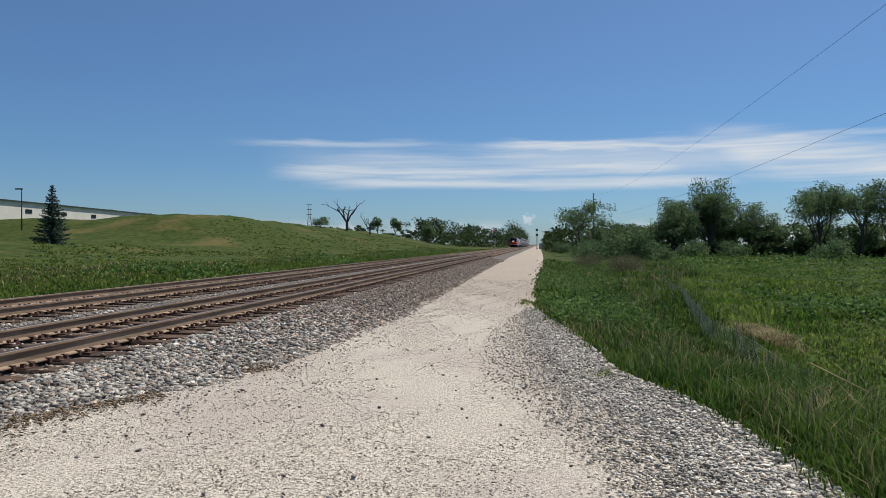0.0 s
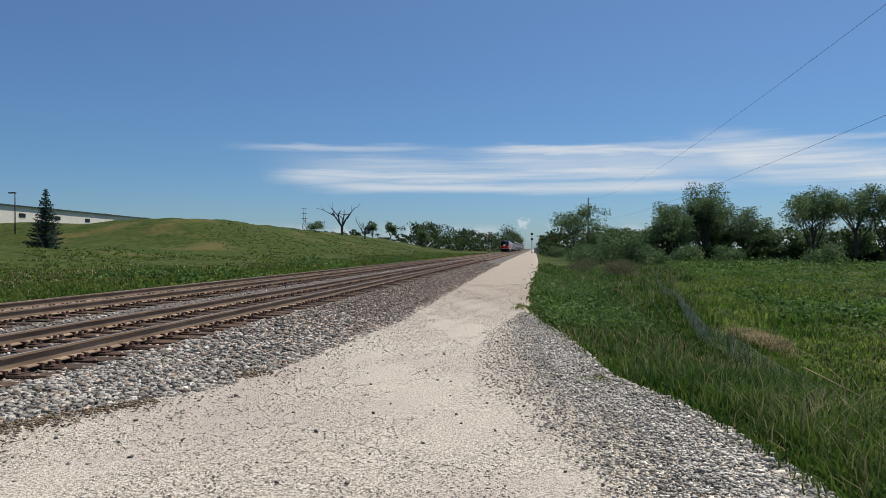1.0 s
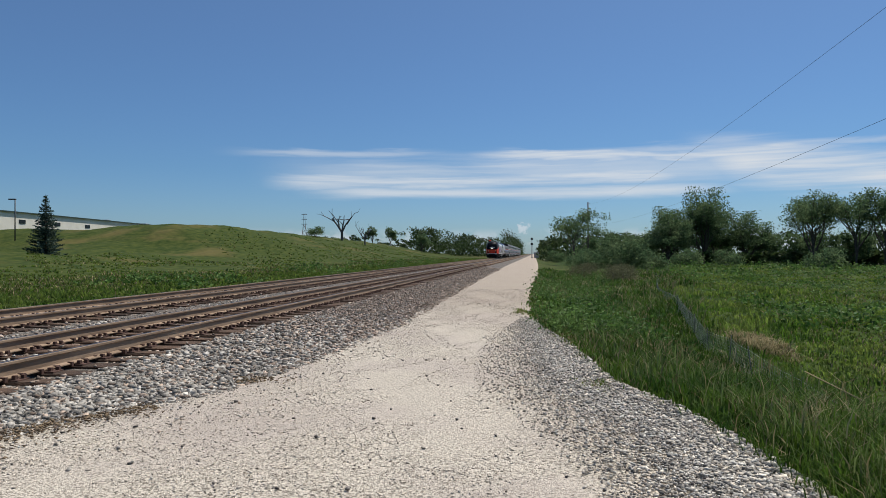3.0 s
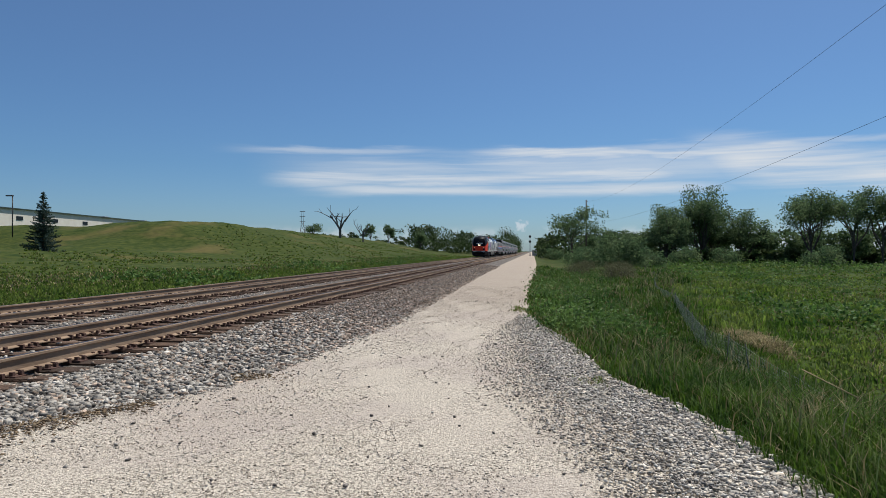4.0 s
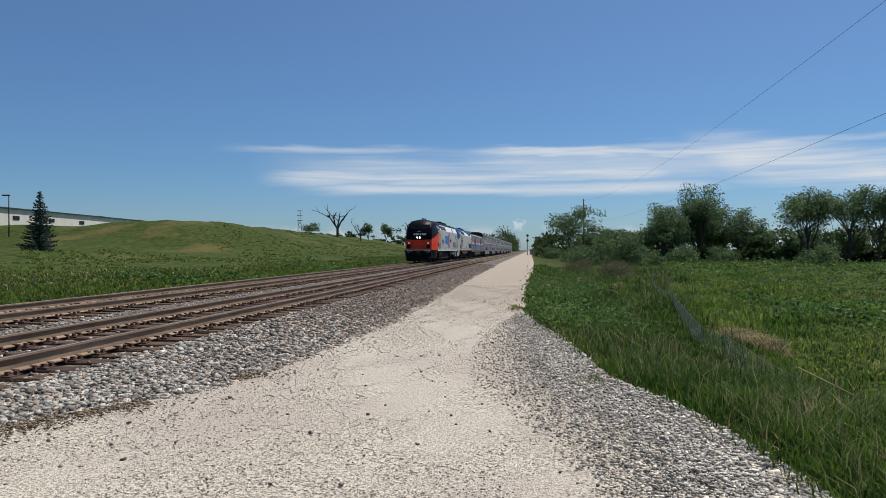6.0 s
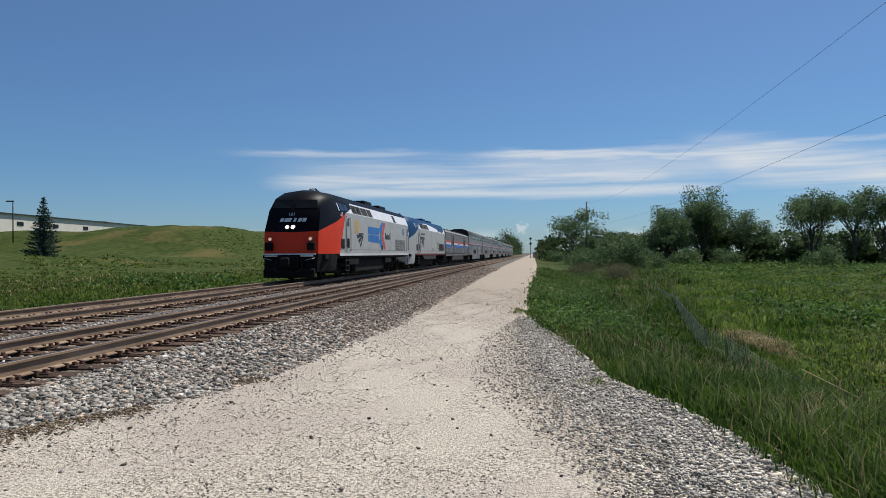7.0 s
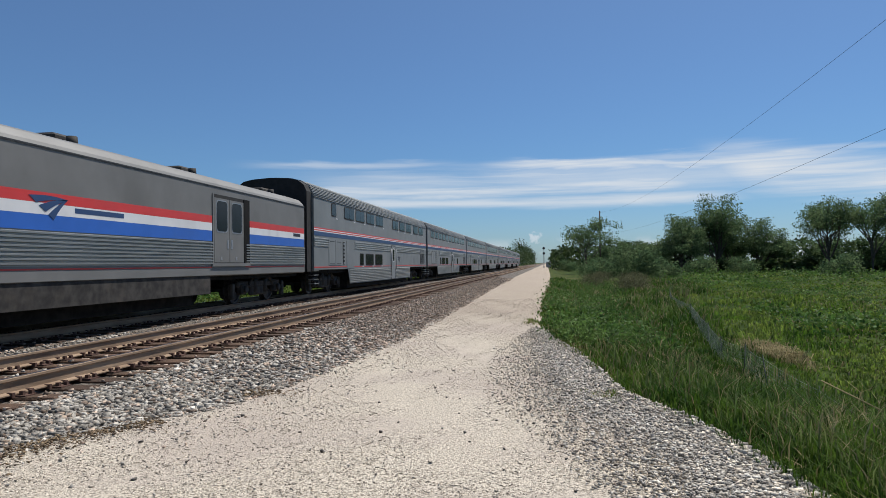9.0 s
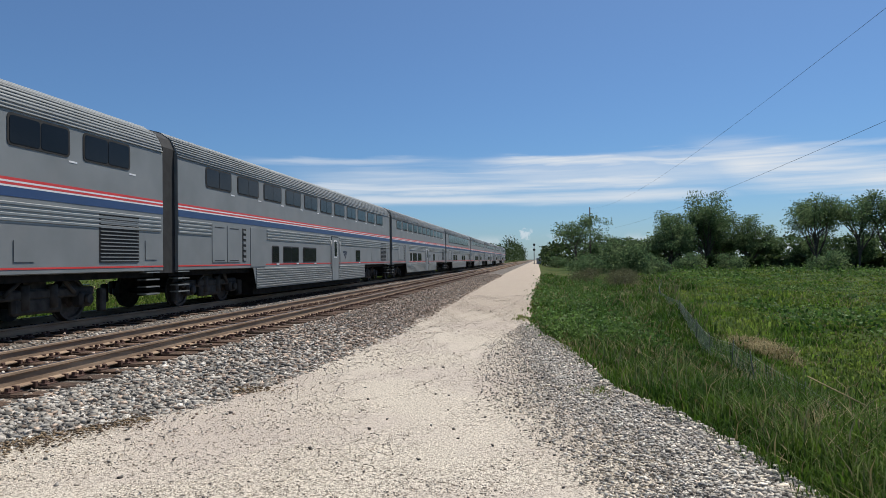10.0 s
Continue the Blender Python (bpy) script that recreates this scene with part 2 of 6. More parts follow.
M["old_wire"] = material("weathered_fence_wire", 0.8, 0.0, ((0.20, 0.22, 0.20), (0.32, 0.34, 0.315)), 9, 4, spec=0.2)
M["post"] = material("green_fence_post", 0.7, 0.2, ((0.05, 0.06, 0.05), (0.10, 0.11, 0.09)), 9, 4)
M["wall_cream"] = material("cream_cladding", 0.7, 0, ((0.66, 0.62, 0.52), (0.74, 0.70, 0.60)), 0.5, 4)
M["roof_green"] = material("dark_green_trim", 0.5, 0.2, ((0.030, 0.050, 0.040), (0.05, 0.07, 0.058)), 1, 3)
M["dark_glass"] = material("dark_tinted_glass", 0.18, 0.0, ((0.006, 0.007, 0.008), (0.011, 0.012, 0.013)), 1, 2, spec=0.18)
M["black_box"] = material("signal_black", 0.6, 0, ((0.012, 0.012, 0.013), (0.022, 0.022, 0.024)))


def glow(name, color, strength):
    m = bpy.data.materials.new(name)
    m.use_nodes = True
    b = m.node_tree.nodes["Principled BSDF"]
    b.inputs["Base Color"].default_value = (*color, 1)
    b.inputs["Emission Color"].default_value = (*color, 1)
    b.inputs["Emission Strength"].default_value = strength
    return m


M["red_lamp"] = glow("red_signal_lamp", (1.0, 0.05, 0.03), 2.5)
M["headlight"] = glow("lit_headlamp", (1.0, 0.80, 0.55), 6)


# ---- mesh helpers ----
def part(name, bm, mat, parent=None, label="", smooth_faces=False):
    me = bpy.data.meshes.new(name)
    if smooth_faces:
        for f in bm.faces:
            f.smooth = True
    bm.to_mesh(me)
    bm.free()
    for m_ in (mat if isinstance(mat, (list, tuple)) else [mat]):
        me.materials.append(m_)
    ob = new(name, me)
    ob.parent = parent
    if label:
        ob["label"] = label
    return ob


def again(ob, parent, m=None):
    """One more piece on the same mesh."""
    o = new(ob.name.split(".")[0], ob.data)
    o.parent = parent
    if m is not None:
        o.matrix_basis = m
    return o


def box(bm, x0, x1, y0, y1, z0, z1, mi=0, bevel=0.0):
    vs = [bm.verts.new((x, y, z)) for x in (x0, x1) for y in (y0, y1) for z in (z0, z1)]
    fs = [bm.faces.new([vs[i] for i in q]) for q in ((0, 1, 3, 2), (4, 6, 7, 5), (0, 4, 5, 1), (2, 3, 7, 6), (0, 2, 6, 4), (1, 5, 7, 3))]
    for f in fs:
        f.material_index = mi
    if bevel:
        bmesh.ops.bevel(bm, geom=list({e for f in fs for e in f.edges}), offset=bevel, segments=1, affect="EDGES", profile=0.5)
    return fs


def tube(bm, a, b, ra, rb=None, seg=8, mi=0, caps=True):
    a, b = Vector(a), Vector(b)
    rb = ra if rb is None else rb
    d = (b - a).normalized()
    u = d.orthogonal().normalized()
    v = d.cross(u)
    rings = []
    for p, r in ((a, ra), (b, rb)):
        rings.append([bm.verts.new(p + (u * math.cos(k * math.tau / seg) + v * math.sin(k * math.tau / seg)) * r) for k in range(seg)])
    for k in range(seg):
        f = bm.faces.new((rings[0][k], rings[0][(k + 1) % seg], rings[1][(k + 1) % seg], rings[1][k]))
        f.material_index = mi
        f.smooth = True
    if caps:
        for ring in (rings[0][::-1], rings[1]):
            bm.faces.new(ring).material_index = mi


def bulk(name, verts, faces, mats, mat_index=None, parent=None):
    """One mesh from arrays of verts (n,3) and same-sided faces (m,k)."""
    me = bpy.data.meshes.new(name)
    verts, faces = np.asarray(verts, np.float32), np.asarray(faces, np.int32)
    me.vertices.add(len(verts))
    me.vertices.foreach_set("co", verts.ravel())
    k = faces.shape[1]
    me.loops.add(faces.size)
    me.loops.foreach_set("vertex_index", faces.ravel())
    me.polygons.add(len(faces))
    me.polygons.foreach_set("loop_start", np.arange(0, faces.size, k, dtype=np.int32))
    for m_ in mats:
        me.materials.append(m_)
    if mat_index is not None:
        me.polygons.foreach_set("material_index", np.asarray(mat_index, np.int32))
    me.update(calc_edges=True)
    ob = new(name, me)
    ob.parent = parent
    return ob


rng = np.random.default_rng(7)


# ---- the plan: rails run along y, the eye stands over x = 0 ----
NEAR_TRACK, FAR_TRACK, RAIL_Z = -6.47, -10.55, 0.39


def lerp_table(v, table):
    return np.interp(v, [a for a, _ in table], [b for _, b in table])


FOOT = ((-40, -5.5), (2, -5.4), (5.5, -4.6), (7, -3.75), (10, -3.3), (15, -3.05), (41, -3.4), (90, -3.6), (3000, -3.6))       # ballast foot = left edge of the road
VERGE = ((-40, 2.2), (3, 1.85), (4.9, 1.68), (5.6, 1.60), (6.2, 1.48), (7.0, 1.32), (7.8, 1.04), (8.4, 0.80), (12, 0.45), (14.5, 0.0), (18, -0.28), (28, -0.25), (58, 0.2), (90, 0.3), (3000, 0.3))   # where the grass begins
APRON = ((-40, 1.0), (4, 0.6), (5.6, 0.2), (7, -0.3), (8.5, -0.7), (12, -0.85), (14.5, -0.5), (16.5, -0.2), (17, 3.0))      # grey gravel lies right of this
HILL = ((-60, 3.0), (60, 1.6), (78, 1.8), (90, 2.2), (98, 3.5), (106, 5.8), (112, 6.9), (118, 7.2), (155, 6.9), (235, 5.9), (295, 3.6), (420, 1.5), (600, 0.6))


def hill(x, y):
    up = np.clip((-x - 22) / 42, 0, 1)
    up = up * up * (3 - 2 * up)
    back = 1 - 0.13 * np.clip((-x - 67) / 13, 0, 1)      # the knoll falls away behind its crest
    return up * (lerp_table(y, HILL) - 0.1) * back


def ground_z(x, y):
    x, y = np.asarray(x, float), np.asarray(y, float)
    wave = 0.10 * np.sin(x * 0.31 + y * 0.13) * np.sin(y * 0.21 - x * 0.07) + 0.05 * np.sin(x * 1.1 + 2) * np.sin(y * 0.9)
    e = lerp_table(y, VERGE)
    r = np.clip((x - e) / 2.6, 0, 1)
    z_right = -0.06 - 0.42 * r * r * (3 - 2 * r) + wave * r
    z_left = 0.02 + hill(x, y) + wave * np.clip((-x - 14) / 6, 0, 1) * (1 + 2 * np.clip((-x - 25) / 30, 0, 1))
    return np.where(x > e, z_right, np.where(x < -13.4, z_left, -0.06))


def build_ground():
    xs = np.unique(np.concatenate([np.arange(-20, 12, 0.4), np.arange(-80, -20, 1.5), np.arange(12, 60, 2.0), -np.geomspace(80, 2600, 26), np.geomspace(60, 2600, 26)]))
    ys = np.unique(np.concatenate([np.arange(-20, 40, 0.5), np.arange(40, 130, 1.5), np.arange(130, 460, 6.0), -np.geomspace(20, 2000, 12), np.geomspace(460, 3600, 22)]))
    X, Y = np.meshgrid(xs, ys)
    Z = ground_z(X, Y)
    nx, ny = len(xs), len(ys)
    i = np.arange((ny - 1) * nx).reshape(ny - 1, nx)[:, :-1].ravel()
    ob = bulk("ground", np.stack([X.ravel(), Y.ravel(), Z.ravel()], 1), np.stack([i, i + 1, i + nx + 1, i + nx], 1), [M["ground"]])
    for p in ob.data.polygons:
        p.use_smooth = True
    tagged(ob, "green meadow ground rising to a grassy bank", "ground", kind="structure")


def strip(name, ys, edges, mat, label, category):
    """A long sheet: edges(y) gives its (x, z) row across."""
    rows = [edges(y) for y in ys]
    k = len(rows[0])
    v = [(x, y, z) for y, row in zip(ys, rows) for x, z in row]
    f = [(j * k + i, j * k + i + 1, (j + 1) * k + i + 1, (j + 1) * k + i) for j in range(len(ys) - 1) for i in range(k - 1)]
    ob = bulk(name, v, f, [mat])
    for p in ob.data.polygons:
        p.use_smooth = True
    return tagged(ob, label, category, kind="structure")


YS = np.unique(np.concatenate([np.arange(-30, 60, 0.5), np.arange(60, 200, 4), np.geomspace(200, 2500, 20)]))


def bed_row(y):
    f = float(lerp_table(y, FOOT))
    s = max(-5.0, -5.0)
    return [(-13.6, -0.02), (-12.5, 0.08), (-11.9, 0.15), (-9.3, 0.15), (-8.7, 0.11), (-7.9, 0.14), (-7.6, 0.15), (s, 0.15), (s + 0.35 * (f - s), 0.10), (f, 0.0), (f + 0.35, -0.05)]


def road_row(y):
    a, b = float(lerp_table(y, FOOT)), float(lerp_table(y, VERGE))
    return [(a - 0.3, -0.02)] + [(a + (b - a) * k / 8, 0.012 * math.sin(math.pi * k / 8) + 0.012 * math.sin(1.7 * y + 2.1 * k) * math.sin(0.6 * y + k)) for k in range(9)] + [(b + 0.25, -0.10)]


build_ground()
strip("ballast_bed", YS, bed_row, M["bed"], "bed of grey crushed-stone ballast under both tracks", "ballast")
strip("gravel_apron", np.arange(-25.0, 16.3, 0.25), lambda y: [(float(lerp_table(y, APRON)) * 0.52 + float(lerp_table(y, VERGE)) * 0.48 + 0.12 * math.sin(2.3 * y) + 0.07 * math.sin(6.1 * y), 0.002), (float(lerp_table(y, APRON)) * 0.35 + float(lerp_table(y, VERGE)) * 0.65 + 0.1, 0.028), (float(lerp_table(y, VERGE)) + 0.1, 0.022), (float(lerp_table(y, VERGE)) + 0.3, -0.08)], M["apron_bed"], "coarse grey gravel apron along the road's edge", "gravel")
strip("road", YS, road_row, M["road"], "pale crushed-limestone access road beside the tracks", "gravel road")


# ---- tracks ----
RAIL_HALF = ((0.070, 0.0), (0.070, 0.012), (0.012, 0.030), (0.009, 0.135), (0.036, 0.150), (0.037, 0.176), (0.030, 0.182))


def rail(parent, x):
    ring = [(a, z) for a, z in RAIL_HALF] + [(-a, z) for a, z in RAIL_HALF[::-1]]
    y0, y1, k = -60.0, 1500.0, len(ring)
    bm = bmesh.new()
    cuts = [y0 + (y1 - y0) * i / 4 for i in range(5)]
    rows = [[bm.verts.new((x + a, y, RAIL_Z - 0.182 + z)) for a, z in ring] for y in cuts]
    for p, q in zip(rows, rows[1:]):
        for i in range(k):
            f = bm.faces.new((p[i], p[(i + 1) % k], q[(i + 1) % k], q[i]))
            top = i == len(RAIL_HALF) - 1
            f.material_index = 1 if top else 0
    bm.faces.new(rows[0][::-1])
    bm.faces.new(rows[-1])
    return part("rail", bm, [M["rail_side"], M["rail_top"]], parent, "rusty rail, its worn head coloured dark for the reflected sky")


def track(x, label, y0, count):
    top = tagged(new("railway_track"), label, "railway track", group="railway tracks")
    top.location = (x, 0, 0)
    top["kind"] = "structure"
    for s in (-1, 1):
        rail(top, s * 0.7525)
    protos = []
    for v in range(4):
        bm = bmesh.new()
        box(bm, -1.3, 1.3, -0.115, 0.115, -0.17, 0.0, bevel=0.015)
        for q in bm.verts:
            q.co += Vector(rng.uniform(-0.009, 0.009, 3))
        me = bpy.data.meshes.new("crosstie")
        bm.to_mesh(me)
        bm.free()
        me.materials.append(M["tie"])
        protos.append(me)
    bm = bmesh.new()
    for s in (-1, 1):
        box(bm, s * 0.7525 - 0.17, s * 0.7525 + 0.17, -0.09, 0.09, 0.0, 0.018)
        for sx, sy in ((-0.095, 0.04), (0.095, -0.04), (0.13, 0.05), (-0.13, -0.05)):
            px = s * 0.7525 + sx
            box(bm, px - 0.022, px + 0.022, sy - 0.02, sy + 0.02, 0.018, 0.06)
        for sy in (-0.135, 0.135):
            box(bm, s * 0.7525 - 0.075, s * 0.7525 + 0.075, sy - 0.02, sy + 0.02, 0.0, 0.055)
    plates = bpy.data.meshes.new("tie_plate")
    bm.to_mesh(plates)
    bm.free()
    plates.materials.append(M["iron"])
    far_v, far_f = [], []
    y, n = y0, 0
    while y < 330:
        m = pose(float(rng.uniform(-0.04, 0.04)), y, RAIL_Z - 0.2 + float(rng.uniform(-0.012, 0.004)), 0, 0, float(rng.uniform(-0.8, 0.8)))
        if n < count:
            tie = new("crosstie", protos[n % 4])
            tie.parent, tie.matrix_basis = top, m
            tp = new("tie_plate", plates)
            tp.parent = tie
        else:
            o = len(far_v)
            far_v += [(m @ Vector((a, b, c)))[:] for a in (-1.3, 1.3) for b in (-0.115, 0.115) for c in (-0.1, 0.0)]
            far_f += [tuple(o + i for i in q) for q in ((4, 6, 7, 5), (0, 4, 5, 1), (2, 3, 7, 6), (1, 5, 7, 3))]
        y += 0.53
        n += 1
    ob = bulk("crossties_beyond", far_v, far_f, [M["tie"]], None, top)
    ob["kind"] = "stuff"
    return top


track(NEAR_TRACK, "rusty rails on dark creosoted ties in ballast", -11.75, 175)
track(FAR_TRACK, "rails carrying the train on worn dark ties", -10.25, 175)


# ---- loose stone ----
def stones(name, x, y, z, size, mats, mat_index, flat=0.7, seed=1, low=False):
    """Broken stones at arrays of places: one of fourteen jagged shapes each, turned at random."""
    r = np.random.default_rng(seed)
    if not low:
        base = np.array([(i, j, k) for i in (-1, 1) for j in (-1, 1) for k in (-1, 1)], float) * 0.72
        tri = np.array([(0, 1, 3), (0, 3, 2), (4, 6, 7), (4, 7, 5), (0, 4, 5), (0, 5, 1), (2, 3, 7), (2, 7, 6), (0, 2, 6), (0, 6, 4), (1, 5, 7), (1, 7, 3)])
    else:
        base = np.array([(1, 0, 0), (-1, 0, 0), (0, 1, 0), (0, -1, 0), (0, 0, 1), (0, 0, -1)], float)
        tri = np.array([(0, 2, 4), (2, 1, 4), (1, 3, 4), (3, 0, 4), (2, 0, 5), (1, 2, 5), (3, 1, 5), (0, 3, 5)])
    nv, nt = len(base), len(tri)
    shapes = np.array([(base + r.uniform(-0.46, 0.46, (nv, 3))) * np.array([1.1, r.uniform(0.45, 0.9), flat * r.uniform(0.5, 1.05)]) for _ in range(14)])
    n = len(x)
    s = shapes[r.integers(0, 14, n)] * (np.asarray(size) / 2)[:, None, None]
    a, b = r.uniform(0, math.tau, n), r.uniform(-1.1, 1.1, n)
    ca, sa, cb, sb = np.cos(a), np.sin(a), np.cos(b), np.sin(b)
    X, Y, Z = s[..., 0], s[..., 1], s[..., 2]
    Y, Z = Y * cb[:, None] - Z * sb[:, None], Y * sb[:, None] + Z * cb[:, None]
    X, Y = X * ca[:, None] - Y * sa[:, None], X * sa[:, None] + Y * ca[:, None]
    v = np.stack([X + x[:, None], Y + y[:, None], Z + z[:, None]], -1).reshape(-1, 3)
    f = (tri[None] + (np.arange(n) * nv)[:, None, None]).reshape(-1, 3)
    ob = bulk(name, v, f, mats, np.repeat(mat_index, nt))
    ob["kind"] = "stuff"
    return ob


def bed_height(x, y):
    f = lerp_table(y, FOOT)
    s = -5.0
    shoulder = np.where(x < s + 0.35 * (f - s), 0.15 - 0.05 * (x - s) / (0.35 * (f - s)), 0.10 * (1 - np.clip((x - s - 0.35 * (f - s)) / (0.65 * (f - s)), 0, 1.3)))
    return np.where(x > s, shoulder, np.interp(x, [-13.6, -12.5, -11.9, -9.3, -8.7, -7.9, -7.6], [-0.02, 0.09, 0.15, 0.15, 0.11, 0.14, 0.15]))


def near_y(n, y0, y1, power):
    """Places along y, thinning with distance."""
    u = rng.uniform(0, 1, n)
    return (y0 ** (1 - power) + u * (y1 ** (1 - power) - y0 ** (1 - power))) ** (1 / (1 - power))


def patch(x, y, s, seed):
    """Soft 0..1 noise over the plan."""
    a, b, c, d = np.random.default_rng(seed).uniform(0, 6, 4)
    return 0.5 + 0.25 * (np.sin(x / s + a + 1.3 * np.sin(y / s * 0.7 + b)) + np.sin(y / s * 0.8 + c + 1.1 * np.sin(x / s * 0.6 + d)))


def build_ballast():
    # the shoulder towards the road
    n = 47000
    y = near_y(n, 4.0, 70, 1.6)
    f = lerp_table(y, FOOT)
    x = -5.2 + (f + 0.25 - -5.2) * rng.uniform(0, 1, n) ** 0.95
    size = (0.026 + 0.050 * rng.uniform(0, 1, n) ** 1.7) * (1 + 0.014 * y)
    z = bed_height(x, y) + size * rng.uniform(-0.10, 0.42, n)
    mi = (rng.uniform(0, 1, n) < 0.15 + 0.75 * np.clip((y - 7) / 14, 0, 1)).astype(int)
    for sel, low in ((y < 15, False), (y >= 15, True)):
        ob = stones("ballast_stones", x[sel], y[sel], z[sel], size[sel], [M["stone"], M["rusty_stone"]], mi[sel], 0.55, seed=2, low=low)
        tagged(ob, "loose grey crushed stone on the ballast shoulder", "ballast stones")
    # between and around the rails
    n = 34000
    y = near_y(n, 4.5, 80, 1.35)
    x = rng.uniform(-13.3, -5.0, n)
    size = rng.uniform(0.04, 0.075, n) * (1 + 0.010 * y)
    near_c = np.minimum(abs(x - NEAR_TRACK), abs(x - FAR_TRACK))
    phase = np.where(abs(x - NEAR_TRACK) < abs(x - FAR_TRACK), (y - 1.5) / 0.53, (y - 3.0) / 0.53)
    on_tie = (abs(phase - np.round(phase)) < 0.27) & (near_c < 1.32)
    keep = ~on_tie | (rng.uniform(0, 1, n) < 0.05)
    keep &= abs(near_c - 0.7525) > 0.09
    x, y, size = x[keep], y[keep], size[keep]
    inside = np.minimum(abs(x - NEAR_TRACK), abs(x - FAR_TRACK)) < 1.4
    z = bed_height(x, y) + size * rng.uniform(-0.25, 0.25, len(x)) - np.where(inside, 0.018, 0) + np.where(on_tie[keep], 0.055, 0)
    mi = (rng.uniform(0, 1, len(x)) < np.where(inside, 0.85, 0.35)).astype(int)
    for sel, low in ((y < 14, False), (y >= 14, True)):
        ob = stones("ballast_stones", x[sel], y[sel], z[sel], size[sel], [M["stone"], M["rusty_stone"]], mi[sel], seed=3, low=low)
        tagged(ob, "rust-stained crushed stone between the rails", "ballast stones")
    # grey apron on the outer side of the road
    n = 24000
    y = near_y(n, 3.6, 16.5, 1.35)
    a, b = lerp_table(y, APRON), lerp_table(y, VERGE) + 0.15
    u = rng.uniform(0, 1, n)
    x = a - 0.1 + (b - a + 0.1) * u ** 0.62
    keep = b > a
    x, y = x[keep], y[keep]
    size = (0.011 + 0.034 * rng.uniform(0, 1, len(x)) ** 2.0) * (0.7 + 0.45 * u[keep] ** 0.6)
    ob = stones("gravel_stones", x, y, 0.026 + size * 0.15, size, [M["gravel"], M["pebble"], M["dark_pebble"]], rng.choice(3, len(x), p=[0.60, 0.37, 0.03]), 0.75, seed=4)
    tagged(ob, "coarse grey gravel spread along the road's edge", "gravel")
    # chips on the road
    n = 42000
    y = near_y(n, 3.6, 30, 1.7)
    a, b = lerp_table(y, FOOT), lerp_table(y, VERGE)
    x = a + (b - a) * rng.uniform(0, 1, n)
    size = (0.007 + 0.017 * rng.uniform(0, 1, n) ** 2.4) * (1 + 0.03 * y)
    ob = stones("limestone_chips", x, y, 0.012 + size * 0.06, size, [M["pebble"], M["dark_pebble"], M["stone"]], rng.choice(3, n, p=[0.974, 0.006, 0.020]), 0.6, seed=5, low=True)
    tagged(ob, "pale limestone chips with a few dark stones", "gravel")
    n = 260
    y = near_y(n, 3.8, 26, 1.3)
    a, b = lerp_table(y, FOOT), lerp_table(y, VERGE)
    x = a + (b - a) * rng.uniform(0, 1, n)
    size = 0.014 + 0.034 * rng.uniform(0, 1, n) ** 2
    ob = stones("scattered_stones", x, y, 0.016 + size * 0.2, size, [M["dark_pebble"], M["stone"]], rng.choice(2, n, p=[0.6, 0.4]), seed=6)
    tagged(ob, "dark stones scattered on the limestone road", "stones")
    # ballast kicked out over the road's edge
    n = 1100
    y = rng.uniform(3.9, 16.0, n)
    x = lerp_table(y, FOOT) + (1.9 - 0.04 * y) * rng.uniform(0, 1, n) ** 2.6
    size = 0.010 + 0.026 * rng.uniform(0, 1, n) ** 1.6
    ob = stones("strayed_ballast", x, y, 0.014 + size * 0.15, size, [M["gravel"], M["rusty_stone"], M["pebble"]], rng.choice(3, n, p=[0.45, 0.20, 0.35]), seed=9)
    tagged(ob, "grey ballast stones strayed onto the road", "stones")
    # earthy litter at the ballast foot
    n = 3000
    y = rng.uniform(4.6, 8.2, n)
    x = lerp_table(y, FOOT) + rng.normal(0.10, 0.24, n)
    keep = patch(x, y, 0.42, 14) > 0.46
    x, y = x[keep], y[keep]
    size = rng.uniform(0.012, 0.045, len(x))
    ob = stones("earth_crumbs", x, y, 0.022 + size * 0.1, size, [M["earth"]], np.zeros(len(x), int), 0.5, seed=8, low=True)
    tagged(ob, "brown earth and litter at the ballast's foot", "earth")


build_ballast()


